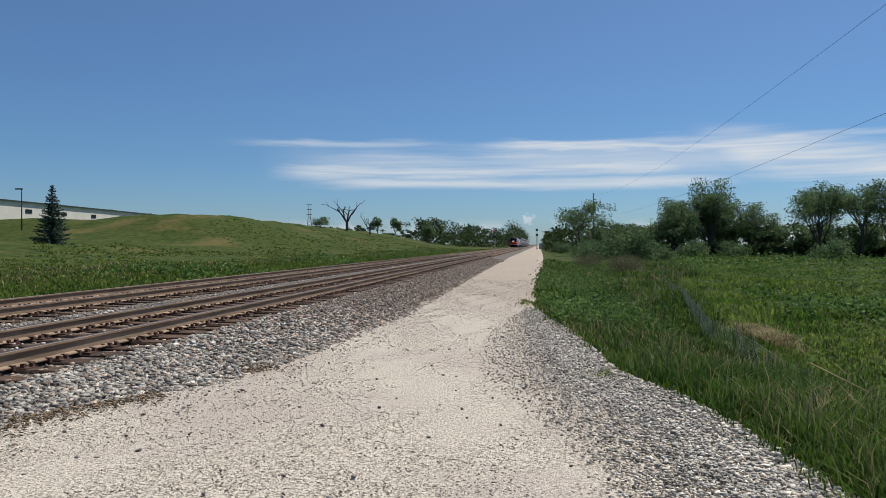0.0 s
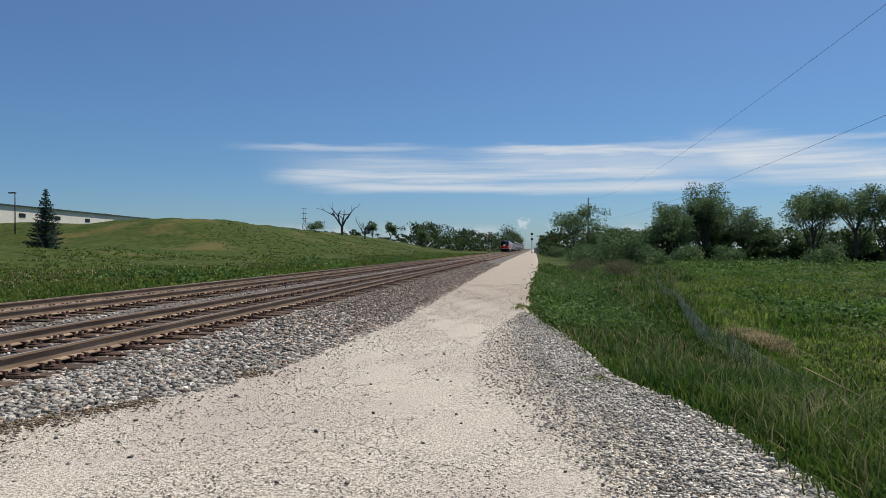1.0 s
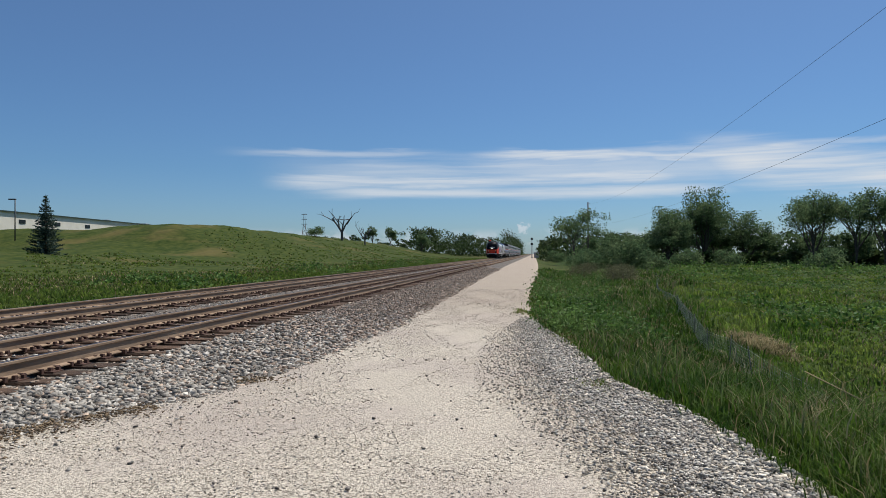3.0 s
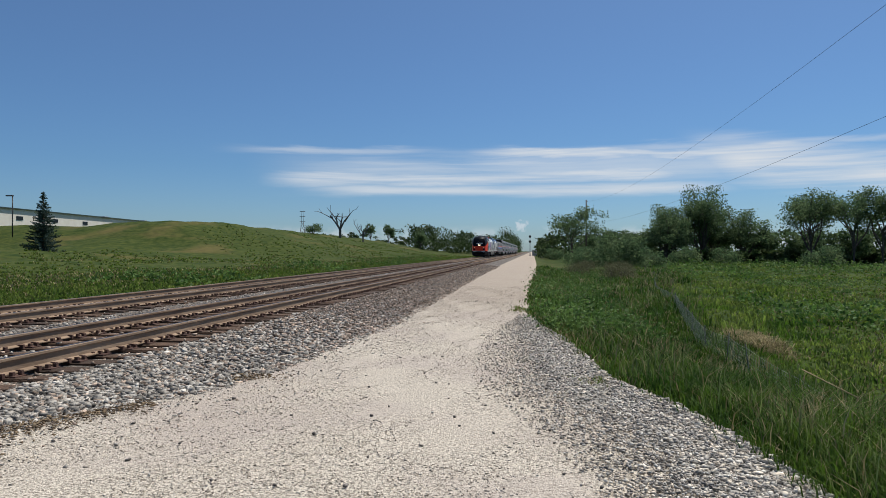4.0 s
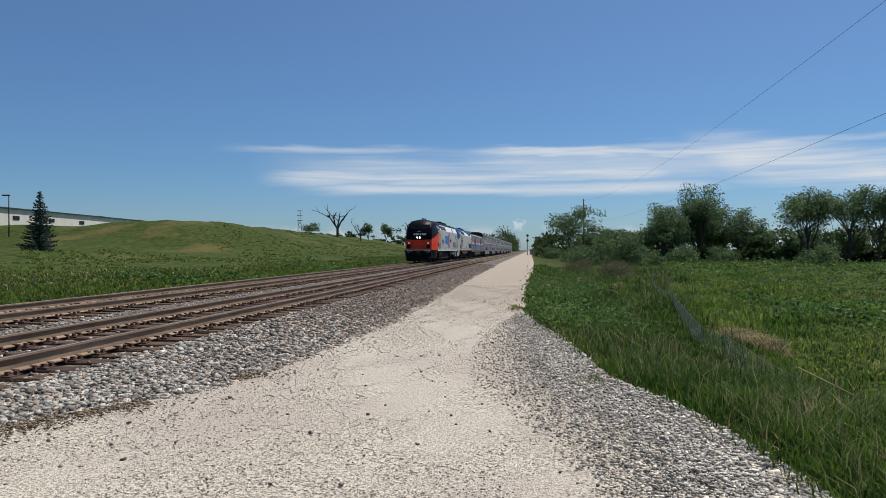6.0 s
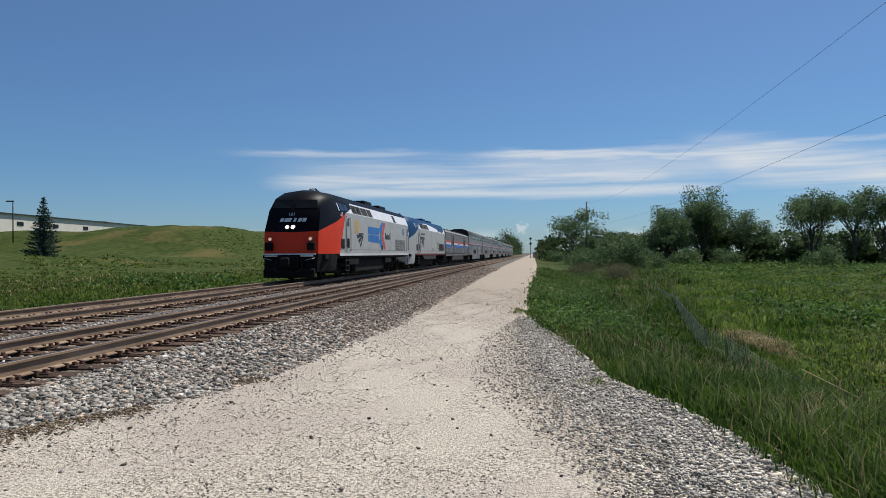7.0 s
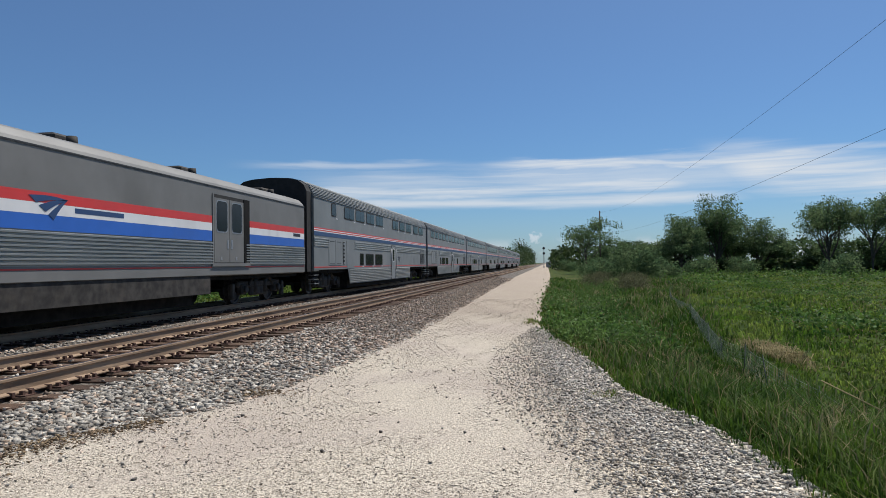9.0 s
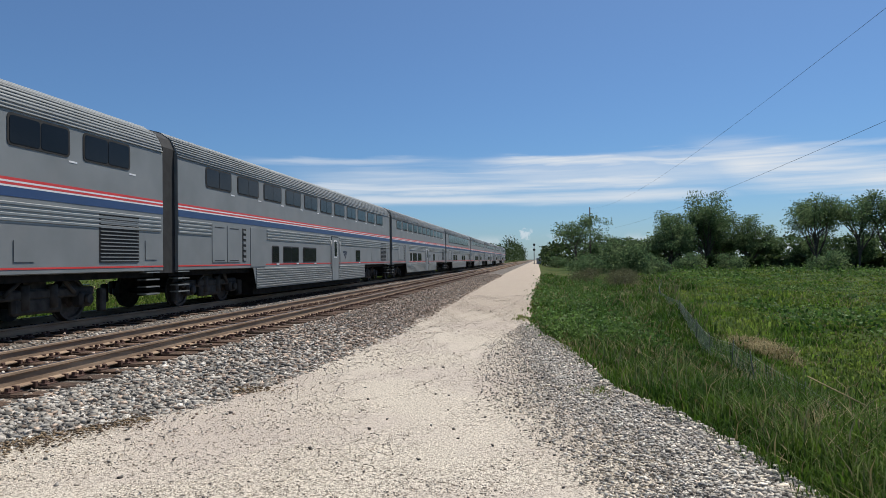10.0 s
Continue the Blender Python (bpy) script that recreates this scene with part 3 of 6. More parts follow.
# ---- grass and weeds ----
def blades(name, x, y, z, height, lean, width, per, mats, dry, seed=1):
    """Tufts of bent tapering blades: three triangles a blade."""
    r = np.random.default_rng(seed)
    n = len(x)
    N = n * per
    X, Y, Z = (np.repeat(v, per) for v in (x, y, z))
    h = np.repeat(height, per) * r.uniform(0.45, 1.1, N)
    w = np.repeat(width, per) * r.uniform(0.6, 1.2, N)
    a, sp = r.uniform(0, math.tau, N), np.repeat(height, per) * 0.30
    X, Y = X + r.normal(0, 1, N) * sp, Y + r.normal(0, 1, N) * sp
    dx, dy = np.cos(a), np.sin(a)
    ln = h * lean * r.uniform(0.2, 1.2, N)
    b = a + r.uniform(0.8, 2.3, N)
    wx, wy = np.cos(b) * w / 2, np.sin(b) * w / 2
    v = np.empty((N, 5, 3))
    v[:, 0] = np.stack([X - wx, Y - wy, Z - 0.03], 1)
    v[:, 1] = np.stack([X + wx, Y + wy, Z - 0.03], 1)
    v[:, 2] = np.stack([X + dx * ln * 0.35 + wx * 0.8, Y + dy * ln * 0.35 + wy * 0.8, Z + h * 0.6], 1)
    v[:, 3] = np.stack([X + dx * ln * 0.35 - wx * 0.8, Y + dy * ln * 0.35 - wy * 0.8, Z + h * 0.6], 1)
    v[:, 4] = np.stack([X + dx * ln, Y + dy * ln, Z + h * (1 - 0.25 * lean)], 1)
    o = (np.arange(N) * 5)[:, None, None]
    f = (np.array([(0, 1, 2), (0, 2, 3), (3, 2, 4)])[None] + o).reshape(-1, 3)
    ob = bulk(name, v.reshape(-1, 3), f, mats, np.repeat((r.uniform(0, 1, N) < np.repeat(dry, per)).astype(int), 3))
    ob["kind"] = "stuff"
    return ob


FENCE = ((3.6, 4.9), (3.31, 7.4), (3.44, 9.5), (3.28, 10.9), (3.31, 12.3), (3.41, 14.1), (3.83, 17.2), (4.6, 23.0), (5.5, 31.5), (6.5, 38.0), (7.9, 45.0), (9.0, 53.0), (10.2, 62.0))


def fence_x(y):
    return lerp_table(y, tuple((b, a) for a, b in FENCE))


def build_grass():
    gm = [M["grass"], M["dry_grass"]]
    # tall verge along the road and the fence
    n = 13000
    y = near_y(n, 3.2, 70, 1.4)
    e = lerp_table(y, VERGE)
    x = e + 0.08 + (4.4 + 0.12 * y) * rng.uniform(0, 1, n) ** 1.05
    fx = fence_x(y)
    keep = (y > 40) | (x < fx + 0.1 + 0.7 * rng.uniform(0, 1, n) ** 2)
    x, y, e, fx = x[keep], y[keep], e[keep], fx[keep]
    n = len(x)
    h = (0.16 + 0.34 * np.clip((x - e) / 1.2, 0, 1)) * rng.uniform(0.7, 1.25, n) * (0.75 + 0.5 * patch(x, y, 1.1, 21))
    # low and thin along the mesh
    h = h * (1 - 0.68 * np.exp(-((x - fx + 0.25) / 0.75) ** 2) * np.clip((y - 9.2) / 1.2, 0, 1) * np.clip((24 - y) / 5, 0, 1))
    ob = blades("verge_grass", x, y, ground_z(x, y), h, 0.75, 0.007 + 0.0011 * y, 9, gm, 0.05 + 0.25 * patch(x, y, 1.6, 1) ** 2 + 0.25 * (patch(x, y, 0.5, 8) > 0.75), seed=11)
    tagged(ob, "tall unmown verge grass beside the gravel road", "grass")
    n = 1500
    y = near_y(n, 3.4, 60, 1.4)
    e = lerp_table(y, VERGE)
    x = e + 0.35 + (3.6 + 0.11 * y) * rng.uniform(0, 1, n)
    keep = (patch(x, y, 0.9, 17) > 0.42) & ((x < fence_x(y) - 0.9) | ((y < 9.5) & (x < fence_x(y))) | (y > 26))
    x, y = x[keep], y[keep]
    ob = blades("seeding_grass", x, y, ground_z(x, y), rng.uniform(0.35, 0.62, len(x)), 0.6, 0.006 + 0.0010 * y, 6, [M["pale_grass"], M["dry_grass"]], 0.25 + 0 * x, seed=15)
    tagged(ob, "pale seeding grass stalks standing in the verge", "grass")
    n = 700
    y = rng.uniform(-14, 3.3, n)
    x = lerp_table(y, VERGE) + 0.15 + 6 * rng.uniform(0, 1, n)
    ob = blades("verge_grass", x, y, ground_z(x, y), rng.uniform(0.2, 0.5, n), 0.75, 0.012 + 0 * y, 8, gm, 0.12 + 0 * x, seed=18)
    tagged(ob, "unmown verge grass beside the gravel road", "grass")
    # straw patch past the fence
    n = 420
    x, y = rng.normal(4.78, 0.16, n), rng.normal(15.6, 0.75, n)
    ob = blades("straw", x, y, ground_z(x, y) + 0.04, rng.uniform(0.10, 0.24, n), 1.5, 0.014 + 0 * y, 8, gm, 0.9 + 0 * x, seed=19)
    tagged(ob, "patch of flattened straw-coloured grass past the fence", "grass")
    # open field beyond the fence: rank growth of uneven height, drier towards its open side
    n = 52000
    y = near_y(n, 6, 150, 1.35)
    x = np.maximum(fence_x(y) + 0.15, 3.4 + 0.07 * y) + (6 + 0.85 * y) * rng.uniform(0, 1, n)
    lump = patch(x, y, 0.8, 41) * 0.45 + patch(x, y, 3.1, 42) * 0.55
    bare = np.clip((x / np.maximum(y, 1) - 0.30) / 0.16, 0, 1)
    h = (0.07 + 0.42 * np.clip(lump - 0.25, 0, 1) ** 1.3) * rng.uniform(0.6, 1.35, n) * (1 + 0.004 * y) * (1 - 0.45 * bare)
    ob = blades("field_grass", x, y, ground_z(x, y), h, 0.9, 0.010 + 0.0013 * y, 4, [M["field_grass"], M["dry_grass"]], 0.02 + 0.13 * bare + 0.14 * (patch(x, y, 2.2, 2) > 0.74), seed=12)
    tagged(ob, "rank green field grass of uneven height with drier patches", "grass")
    # pale tufts at the road's edge
    x, y = np.concatenate([rng.normal(0.70, 0.10, 30), rng.normal(-0.36, 0.10, 24)]), np.concatenate([rng.normal(8.15, 0.16, 30), rng.normal(18.4, 0.5, 24)])
    ob = blades("edge_tuft", x, y, 0 * x, rng.uniform(0.05, 0.12, len(x)), 1.2, 0.006 + 0.0005 * y, 9, [M["field_grass"], M["dry_grass"]], 0.35 + 0 * x, seed=29)
    tagged(ob, "yellowish tufts of grass growing from the gravel edge", "grass")
    # strip and bank beyond the far track
    n = 18000
    y = near_y(n, 9, 200, 1.15)
    x = -13.5 - np.minimum(2 + 0.55 * y, 17) * rng.uniform(0, 1, n) ** 1.1
    keep = x > -27.5 - 3 * rng.uniform(0, 1, n)
    x, y = x[keep], y[keep]
    n = len(x)
    h = rng.uniform(0.08, 0.30, n) * (1 + 0.003 * y) * np.where(x > -16, 0.7, np.where(x < -27, 0.22, 0.8))
    band = np.exp(-((x + 24) / 4.0) ** 2)
    ob = blades("bank_grass", x, y, ground_z(x, y), h, 0.6, 0.016 + 0.0016 * y, 6, [M["bank_grass"], M["dry_grass"]], 0.02 + 0.34 * band * (0.4 + patch(x, y, 5, 3)), seed=13)
    tagged(ob, "green meadow grass with pale seed heads on the bank", "grass")
    n = 9000
    y = near_y(n, 24, 210, 1.05)
    x = -21 - 34 * rng.uniform(0, 1, n) ** 1.5
    keep = patch(x, y, 4.5, 23) > 0.40
    x, y = x[keep], y[keep]
    ob = blades("bank_tufts", x, y, ground_z(x, y), rng.uniform(0.08, 0.26, len(x)), 0.9, 0.022 + 0.0013 * y, 6, [M["bank_grass"], M["dry_grass"]], np.where(x > -29, 0.45, 0.12), seed=16)
    tagged(ob, "scattered tufts of pale and green grass on the slope", "grass")


def leaf_quads(centres, spread, count, size, r, up=0.4):
    """Small leaves about given centres: quads with a random facing."""
    k = len(centres)
    N = k * count
    c = np.repeat(np.asarray(centres, float), count, 0) + np.clip(r.normal(0, 1, (N, 3)), -1.7, 1.7) * np.repeat(np.asarray(spread, float).reshape(k, -1) * np.ones((k, 3)), count, 0)
    nrm = r.normal(0, 1, (N, 3))
    nrm[:, 2] += up
    nrm /= np.linalg.norm(nrm, axis=1)[:, None]
    t = np.cross(nrm, r.normal(0, 1, (N, 3)))
    t /= np.linalg.norm(t, axis=1)[:, None]
    b = np.cross(nrm, t)
    s = size * r.uniform(0.5, 1.2, (N, 1))
    v = np.stack([c - t * s, c + b * s * 0.6, c + t * s, c - b * s * 0.6], 1).reshape(-1, 3)
    f = np.arange(N * 4).reshape(-1, 4)
    return v, f


def build_weeds():
    r = np.random.default_rng(21)
    n = 1700
    y = near_y(n, 8.0, 60, 1.2)
    e = lerp_table(y, VERGE)
    x = e + 0.15 + (0.6 + 0.085 * y) * r.uniform(0, 1, n)
    dens = patch(x, y, 1.1, 5) > 0.50
    x, y = x[dens], y[dens]
    hh = r.uniform(0.15, 0.65, len(x)) * np.clip(0.35 + (y - 5) / 12, 0.35, 1.1)
    c = np.stack([x, y, ground_z(x, y) + hh * 0.6], 1)
    v, f = leaf_quads(c, np.stack([hh * 0.35, hh * 0.35, hh * 0.4], 1), 34, 0.040, r, 0.7)
    v[:, 2] = np.maximum(v[:, 2], -0.5)
    ob = bulk("verge_weeds", v, f, [M["weed"]])
    ob["kind"] = "stuff"
    tagged(ob, "broad-leaved green weeds crowding the road's edge", "weeds")
    # weeds at the foot of the bank
    n = 700
    y = near_y(n, 14, 150, 1.15)
    x = -14.2 - 9 * r.uniform(0, 1, n)
    dens = patch(x, y, 2.6, 31) > 0.50
    x, y = x[dens], y[dens]
    hh = r.uniform(0.2, 0.8, len(x)) * np.clip(y / 60, 0.5, 1.2)
    c = np.stack([x, y, ground_z(x, y) + hh * 0.5], 1)
    v, f = leaf_quads(c, np.stack([hh * 0.5, hh * 0.5, hh * 0.35], 1), 24, 0.11, r, 1.0)
    ob = bulk("bank_weeds", v, f, [M["weed"]])
    ob["kind"] = "stuff"
    tagged(ob, "leafy green weeds at the foot of the bank", "weeds")
    # leafy plants over the field, thick in patches, ragged along its far edge
    for name, mat, n, y0, y1, lo, hi, leaf, seed, label in (("field_weeds", "weed", 3600, 8.5, 120, 0.08, 0.42, 0.060, 6, "leafy green weeds in thick patches over the field"),
                                                            ("field_weeds", "field_grass", 3000, 8.5, 150, 0.06, 0.30, 0.055, 7, "low yellow-green plants scattered over the field"),
                                                            ("tall_weeds", "weed", 520, 55, 112, 0.35, 0.95, 0.10, 8, "tall ragged weeds along the field's far edge")):
        y = near_y(n, y0, y1, 1.2)
        x = 4.6 + 0.105 * y + (5 + 0.8 * y) * r.uniform(0, 1, n)
        lump = patch(x, y, 0.9, 41 + seed) * 0.5 + patch(x, y, 3.4, 42 + seed) * 0.5
        keep = lump > 0.44
        x, y, lump = x[keep], y[keep], lump[keep]
        hh = (lo + (hi - lo) * np.clip((lump - 0.4) / 0.4, 0, 1)) * r.uniform(0.6, 1.3, len(x))
        c = np.stack([x, y, ground_z(x, y) + hh * 0.55], 1)
        v, f = leaf_quads(c, np.stack([hh * 0.75, hh * 0.75, hh * 0.38], 1), 24, leaf, r, 0.8)
        v = v.reshape(-1, 4, 3)
        grow = 1 + 0.006 * np.repeat(y, 24)
        mid = v.mean(1, keepdims=True)
        v = (mid + (v - mid) * grow[:, None, None]).reshape(-1, 3)
        ob = bulk(name, v, f, [M[mat]])
        ob["kind"] = "stuff"
        tagged(ob, label, "weeds")


build_grass()
build_weeds()


# ---- trees ----
def limb(bm, a, b, ra, rb, bend=0.08, r=None, seg=6, pieces=3):
    a, b = Vector(a), Vector(b)
    L = (b - a).length
    pts = [a.lerp(b, i / pieces) + (Vector(r.normal(0, bend * L / pieces, 3)) if 0 < i < pieces else Vector()) for i in range(pieces + 1)]
    for i in range(pieces):
        tube(bm, pts[i], pts[i + 1], ra + (rb - ra) * i / pieces, ra + (rb - ra) * (i + 1) / pieces, seg, caps=False)
    return pts


def broadleaf(height, width, base, seed, leaves, label, leaf=0.22, category="tree", stout=1.0):
    """Trunk, limbs and a ragged crown of leaf clumps; base: where the crown begins, as a share of the height."""
    r = np.random.default_rng(seed)
    top = tagged(new("tree"), label, category, group="trees along the field")
    bm = bmesh.new()
    fork = height * max(base, 0.12)
    limb(bm, (0, 0, -0.3), (r.normal(0, 0.2), r.normal(0, 0.2), fork), 0.022 * height * stout, 0.015 * height * stout, 0.05, r, 8)
    tips = []
    for k in range(13 if base < 0.2 else 9):
        a = k * 2.4 + r.uniform(-0.4, 0.4)
        rise = r.uniform(0.20 if base < 0.2 else 0.45, 1.0)
        reach = width * 0.5 * r.uniform(0.45, 0.95) * (1.15 - 0.55 * rise)
        end = (math.cos(a) * reach, math.sin(a) * reach, fork + (height - fork) * rise * 0.92)
        pts = limb(bm, (0, 0, fork * r.uniform(0.75 if stout == 1 else 0.2, 1.0)), end, 0.010 * height, 0.003 * height, 0.14, r, 5)
        tips += [pts[-1], pts[-2].lerp(pts[-1], 0.4)]
        for _ in range(2):
            q = pts[1].lerp(pts[3], r.uniform(0.2, 0.8))
            e = q + Vector((r.normal(0, width * 0.13), r.normal(0, width * 0.13), r.uniform(0.02, 0.12) * height))
            limb(bm, q, e, 0.004 * height, 0.0015 * height, 0.1, r, 4, 2)
            tips.append(e)
    part("trunk", bm, M["bark"], top)
    c = np.array([t[:] for t in tips])
    c[:, 2] = np.minimum(c[:, 2], height * 0.97)
    sp = np.stack([r.uniform(0.05, 0.09, len(c)) * width, r.uniform(0.05, 0.09, len(c)) * width, r.uniform(0.030, 0.060, len(c)) * height], 1)
    v, f = leaf_quads(c, sp, max(20, leaves // len(c)), leaf, r)
    cr = bulk("crown", v, f, [M["leaf"]], None, top)
    return top


def bush(height, width, seed, leaves, label, leaf=0.14, mat="leaf"):
    r = np.random.default_rng(seed)
    top = tagged(new("bush"), label, "bush", group="bushes by the fence")
    bm = bmesh.new()
    c = []
    for k in range(11):
        a = k * 2.4
        e = (math.cos(a) * width * 0.42 * r.uniform(0.2, 1), math.sin(a) * width * 0.42 * r.uniform(0.2, 1), height * r.uniform(0.35, 0.92))
        limb(bm, (0, 0, -0.2), e, 0.03, 0.01, 0.1, r, 4, 2)
        c.append(e)
        c.append((e[0] * 1.1, e[1] * 1.1, e[2] * 0.5))
    part("stem", bm, M["bark"], top)
    v, f = leaf_quads(c, np.array([[0.13 * width, 0.13 * width, 0.11 * height]] * len(c)), leaves // len(c), leaf, r)
    v[:, 2] = np.maximum(v[:, 2], -0.2)
    bulk("crown", v, f, [M[mat]], None, top)
    return top


def place(ob, x, y, dz=0.0, turn=0.0):
    ob.matrix_basis = pose(x, y, float(ground_z(x, y)) + dz, 0, 0, turn)
    return ob




def plant_trees():
    OAK = "broad dark-green leafy tree at the field's far edge"
    big = broadleaf(13.6, 11, 0.10, 31, 17000, OAK, 0.155)
    place(big, 28.3, 120.2)
    mid = broadleaf(10.2, 10, 0.08, 32, 12500, OAK, 0.155)
    place(mid, 21.8, 116.2)
    for x, y, a in ((36.3, 124.3, 40), (32.0, 127.0, 150), (24.5, 124.0, 250)):
        copy_thing(mid, pose(x, y, float(ground_z(x, y)), 0, 0, a))
    tall = broadleaf(12.2, 9.5, 0.44, 33, 7000, "tall thin-crowned tree with bare trunks showing", 0.15, stout=0.5)
    place(tall, 42.6, 112.1)
    for x, y, a in ((47.4, 108.7, 80), (45.0, 118.0, 200), (51.5, 109.0, 300), (55.5, 106.0, 20)):
        copy_thing(tall, pose(x, y, float(ground_z(x, y)), 0, 0, a))
    low = broadleaf(5.5, 7, 0.05, 34, 5200, "low dense tree under the taller crowns", 0.18)
    place(low, 40.0, 126.0)
    for x, y, a in ((57.0, 112.0, 210), (36.0, 140.0, 20), (17.0, 118.0, 90), (13.5, 112.0, 290), (44.0, 140.0, 100), (10.5, 140.0, 45), (14.0, 150.0, 145), (19.5, 140.0, 75), (46.0, 123.0, 160), (51.0, 117.0, 15), (62.0, 116.0, 260), (48.0, 112.5, 330)):
        copy_thing(low, pose(x, y, float(ground_z(x, y)), 0, 0, a))
    gnarl = broadleaf(9.4, 10.5, 0.48, 35, 4600, "open ragged tree beside a utility pole", 0.17, stout=0.7)
    place(gnarl, 6.8, 120.1)
    b1 = bush(3.6, 4.6, 41, 4200, "dense rounded green bush by the fence end")
    place(b1, 9.8, 77.1)
    b2 = bush(2.6, 4.2, 42, 2400, "round green bush standing in the field")
    place(b2, 35.9, 90.9)
    for x, y, a in ((22.0, 104.0, 30), (29.0, 108.0, 130), (13.5, 84.0, 210), (6.4, 84.0, 77), (4.8, 155.0, 130), (7.0, 108.0, 40), (-58.0, 176.0, 20)):
        copy_thing(b2, pose(x, y, float(ground_z(x, y)), 0, 0, a))
    brown = bush(1.4, 2.6, 43, 2600, "greyish half-dry brush along the fence", 0.045, "brush")
    place(brown, 6.2, 52.0)
    for x, y, a in ((5.4, 44.0, 50), (7.0, 60.0, 150), (4.6, 64.0, 230), (5.6, 72.0, 300), (8.4, 66.0, 10), (3.6, 56.0, 99)):
        copy_thing(brown, pose(x, y, float(ground_z(x, y)), 0, 0, a))
    # beyond the bank
    far_tree = broadleaf(8.0, 5.5, 0.25, 36, 900, "ragged tree at the foot of the bank", 0.32)
    place(far_tree, -37.5, 227.0, -0.6)
    for x, y, a in ((-50.2, 235.3, 50), (-60.3, 250.0, 170), (-44.0, 262.0, 260)):
        copy_thing(far_tree, pose(x, y, float(ground_z(x, y)) - 0.8, 0, 0, a))


def woods():
    """Far woodland on both sides of the line, too distant to count."""
    r = np.random.default_rng(51)
    rows = []
    for (x0, y0), (x1, y1), h, n, w in (((-44, 250), (-17, 400), 10.5, 320, 10), ((-17, 400), (-13, 900), 17, 220, 6), ((-90, 260), (-44, 300), 5.2, 80, 14), ((14, 124), (62, 114), 2.4, 300, 5), ((9, 100), (20, 120), 2.2, 110, 5), ((4.5, 165), (5.5, 520), 7.0, 300, 5),
                                        ((10, 190), (40, 230), 9, 160, 16), ((40, 210), (160, 170), 10, 360, 16), ((60, 118), (130, 95), 10, 300, 10), ((-260, 330), (-90, 290), 7, 260, 18)):
        t = r.uniform(0, 1, n)
        x, y = x0 + (x1 - x0) * t + r.normal(0, w / 3, n), y0 + (y1 - y0) * t + r.normal(0, w / 3, n)
        x = np.where((x > -14.5) & (x < -8), -16 - r.uniform(0, 3, n), x)
        x = np.where((x > -8) & (x < 2.0), 3.0 + r.uniform(0, 3, n), x)
        top = h * (0.62 + 0.38 * patch(x, y, 6.0, 9))
        rows.append(np.stack([x, y, ground_z(x, y) + top * r.uniform(0.08, 0.98, n), h + 0 * x], 1))
    c = np.concatenate(rows)
    v, f = leaf_quads(c[:, :3], np.stack([0.11 * c[:, 3], 0.11 * c[:, 3], 0.065 * c[:, 3]], 1), 34, 0.52, r)
    ob = bulk("woodland", v, f, [M["leaf_far"]])
    tagged(ob, "dark green woodland along the distant line", "woodland", kind="stuff")


def spruce(height, label):
    r = np.random.default_rng(61)
    top = tagged(new("spruce_tree"), label, "tree")
    bm = bmesh.new()
    tube(bm, (0, 0, -0.3), (0, 0, height), 0.13, 0.02, 7)
    part("trunk", bm, M["bark"], top)
    V, F = [], []
    z = 0.25
    while z < height * 0.97:
        reach = 2.25 * (1 - z / height) ** 0.95 + 0.06
        k = 9 if z < height * 0.7 else 6
        a0 = r.uniform(0, 6)
        for j in range(k):
            a = a0 + j * math.tau / k + r.uniform(-0.2, 0.2)
            L = reach * r.uniform(0.55, 1.15)
            n = max(3, int(L * 11))
            u = np.linspace(0.12, 1, n)
            lift = 0.34 * L * u ** 2 - 0.30 * L * u
            c = np.stack([np.cos(a) * u * L, np.sin(a) * u * L, max(0.1, z + r.uniform(-0.16, 0.16)) + lift], 1)
            v, f = leaf_quads(c, np.full((n, 3), 0.045), 5, 0.085, r, 0.1)
            F.append(f + sum(len(q) for q in V))
            V.append(v)
        z += 0.21
    v, f = np.concatenate(V), np.concatenate(F)
    bulk("crown", v, f, [M["needle"]], None, top)
    return top


def dead_tree(height, seed, label):
    r = np.random.default_rng(seed)
    bm = bmesh.new()

    def grow(a, d, L, w, depth):
        b = a + d * L
        limb(bm, a, b, w, w * 0.6, 0.12, r, 5, 2)
        if depth:
            for _ in range(2 if depth < 3 else 3):
                grow(a.lerp(b, r.uniform(0.5, 1.0)), (d + Vector(r.normal(0, 0.55, 3)) + Vector((0, 0, 0.12))).normalized(), L * r.uniform(0.5, 0.8), w * 0.5, depth - 1)

    fork = Vector((0, 0, height * 0.22))
    limb(bm, (0, 0, -0.5), fork, height * 0.035, height * 0.028, 0.05, r, 7, 2)
    for dx, L in ((-0.75, 0.40), (-0.35, 0.30), (0.62, 0.40), (0.15, 0.28)):
        grow(fork, Vector((dx, 0.1, 1)).normalized(), height * L, height * 0.022, 2)
    return tagged(part("dead_tree", bm, M["dead_wood"]), label, "dead tree")


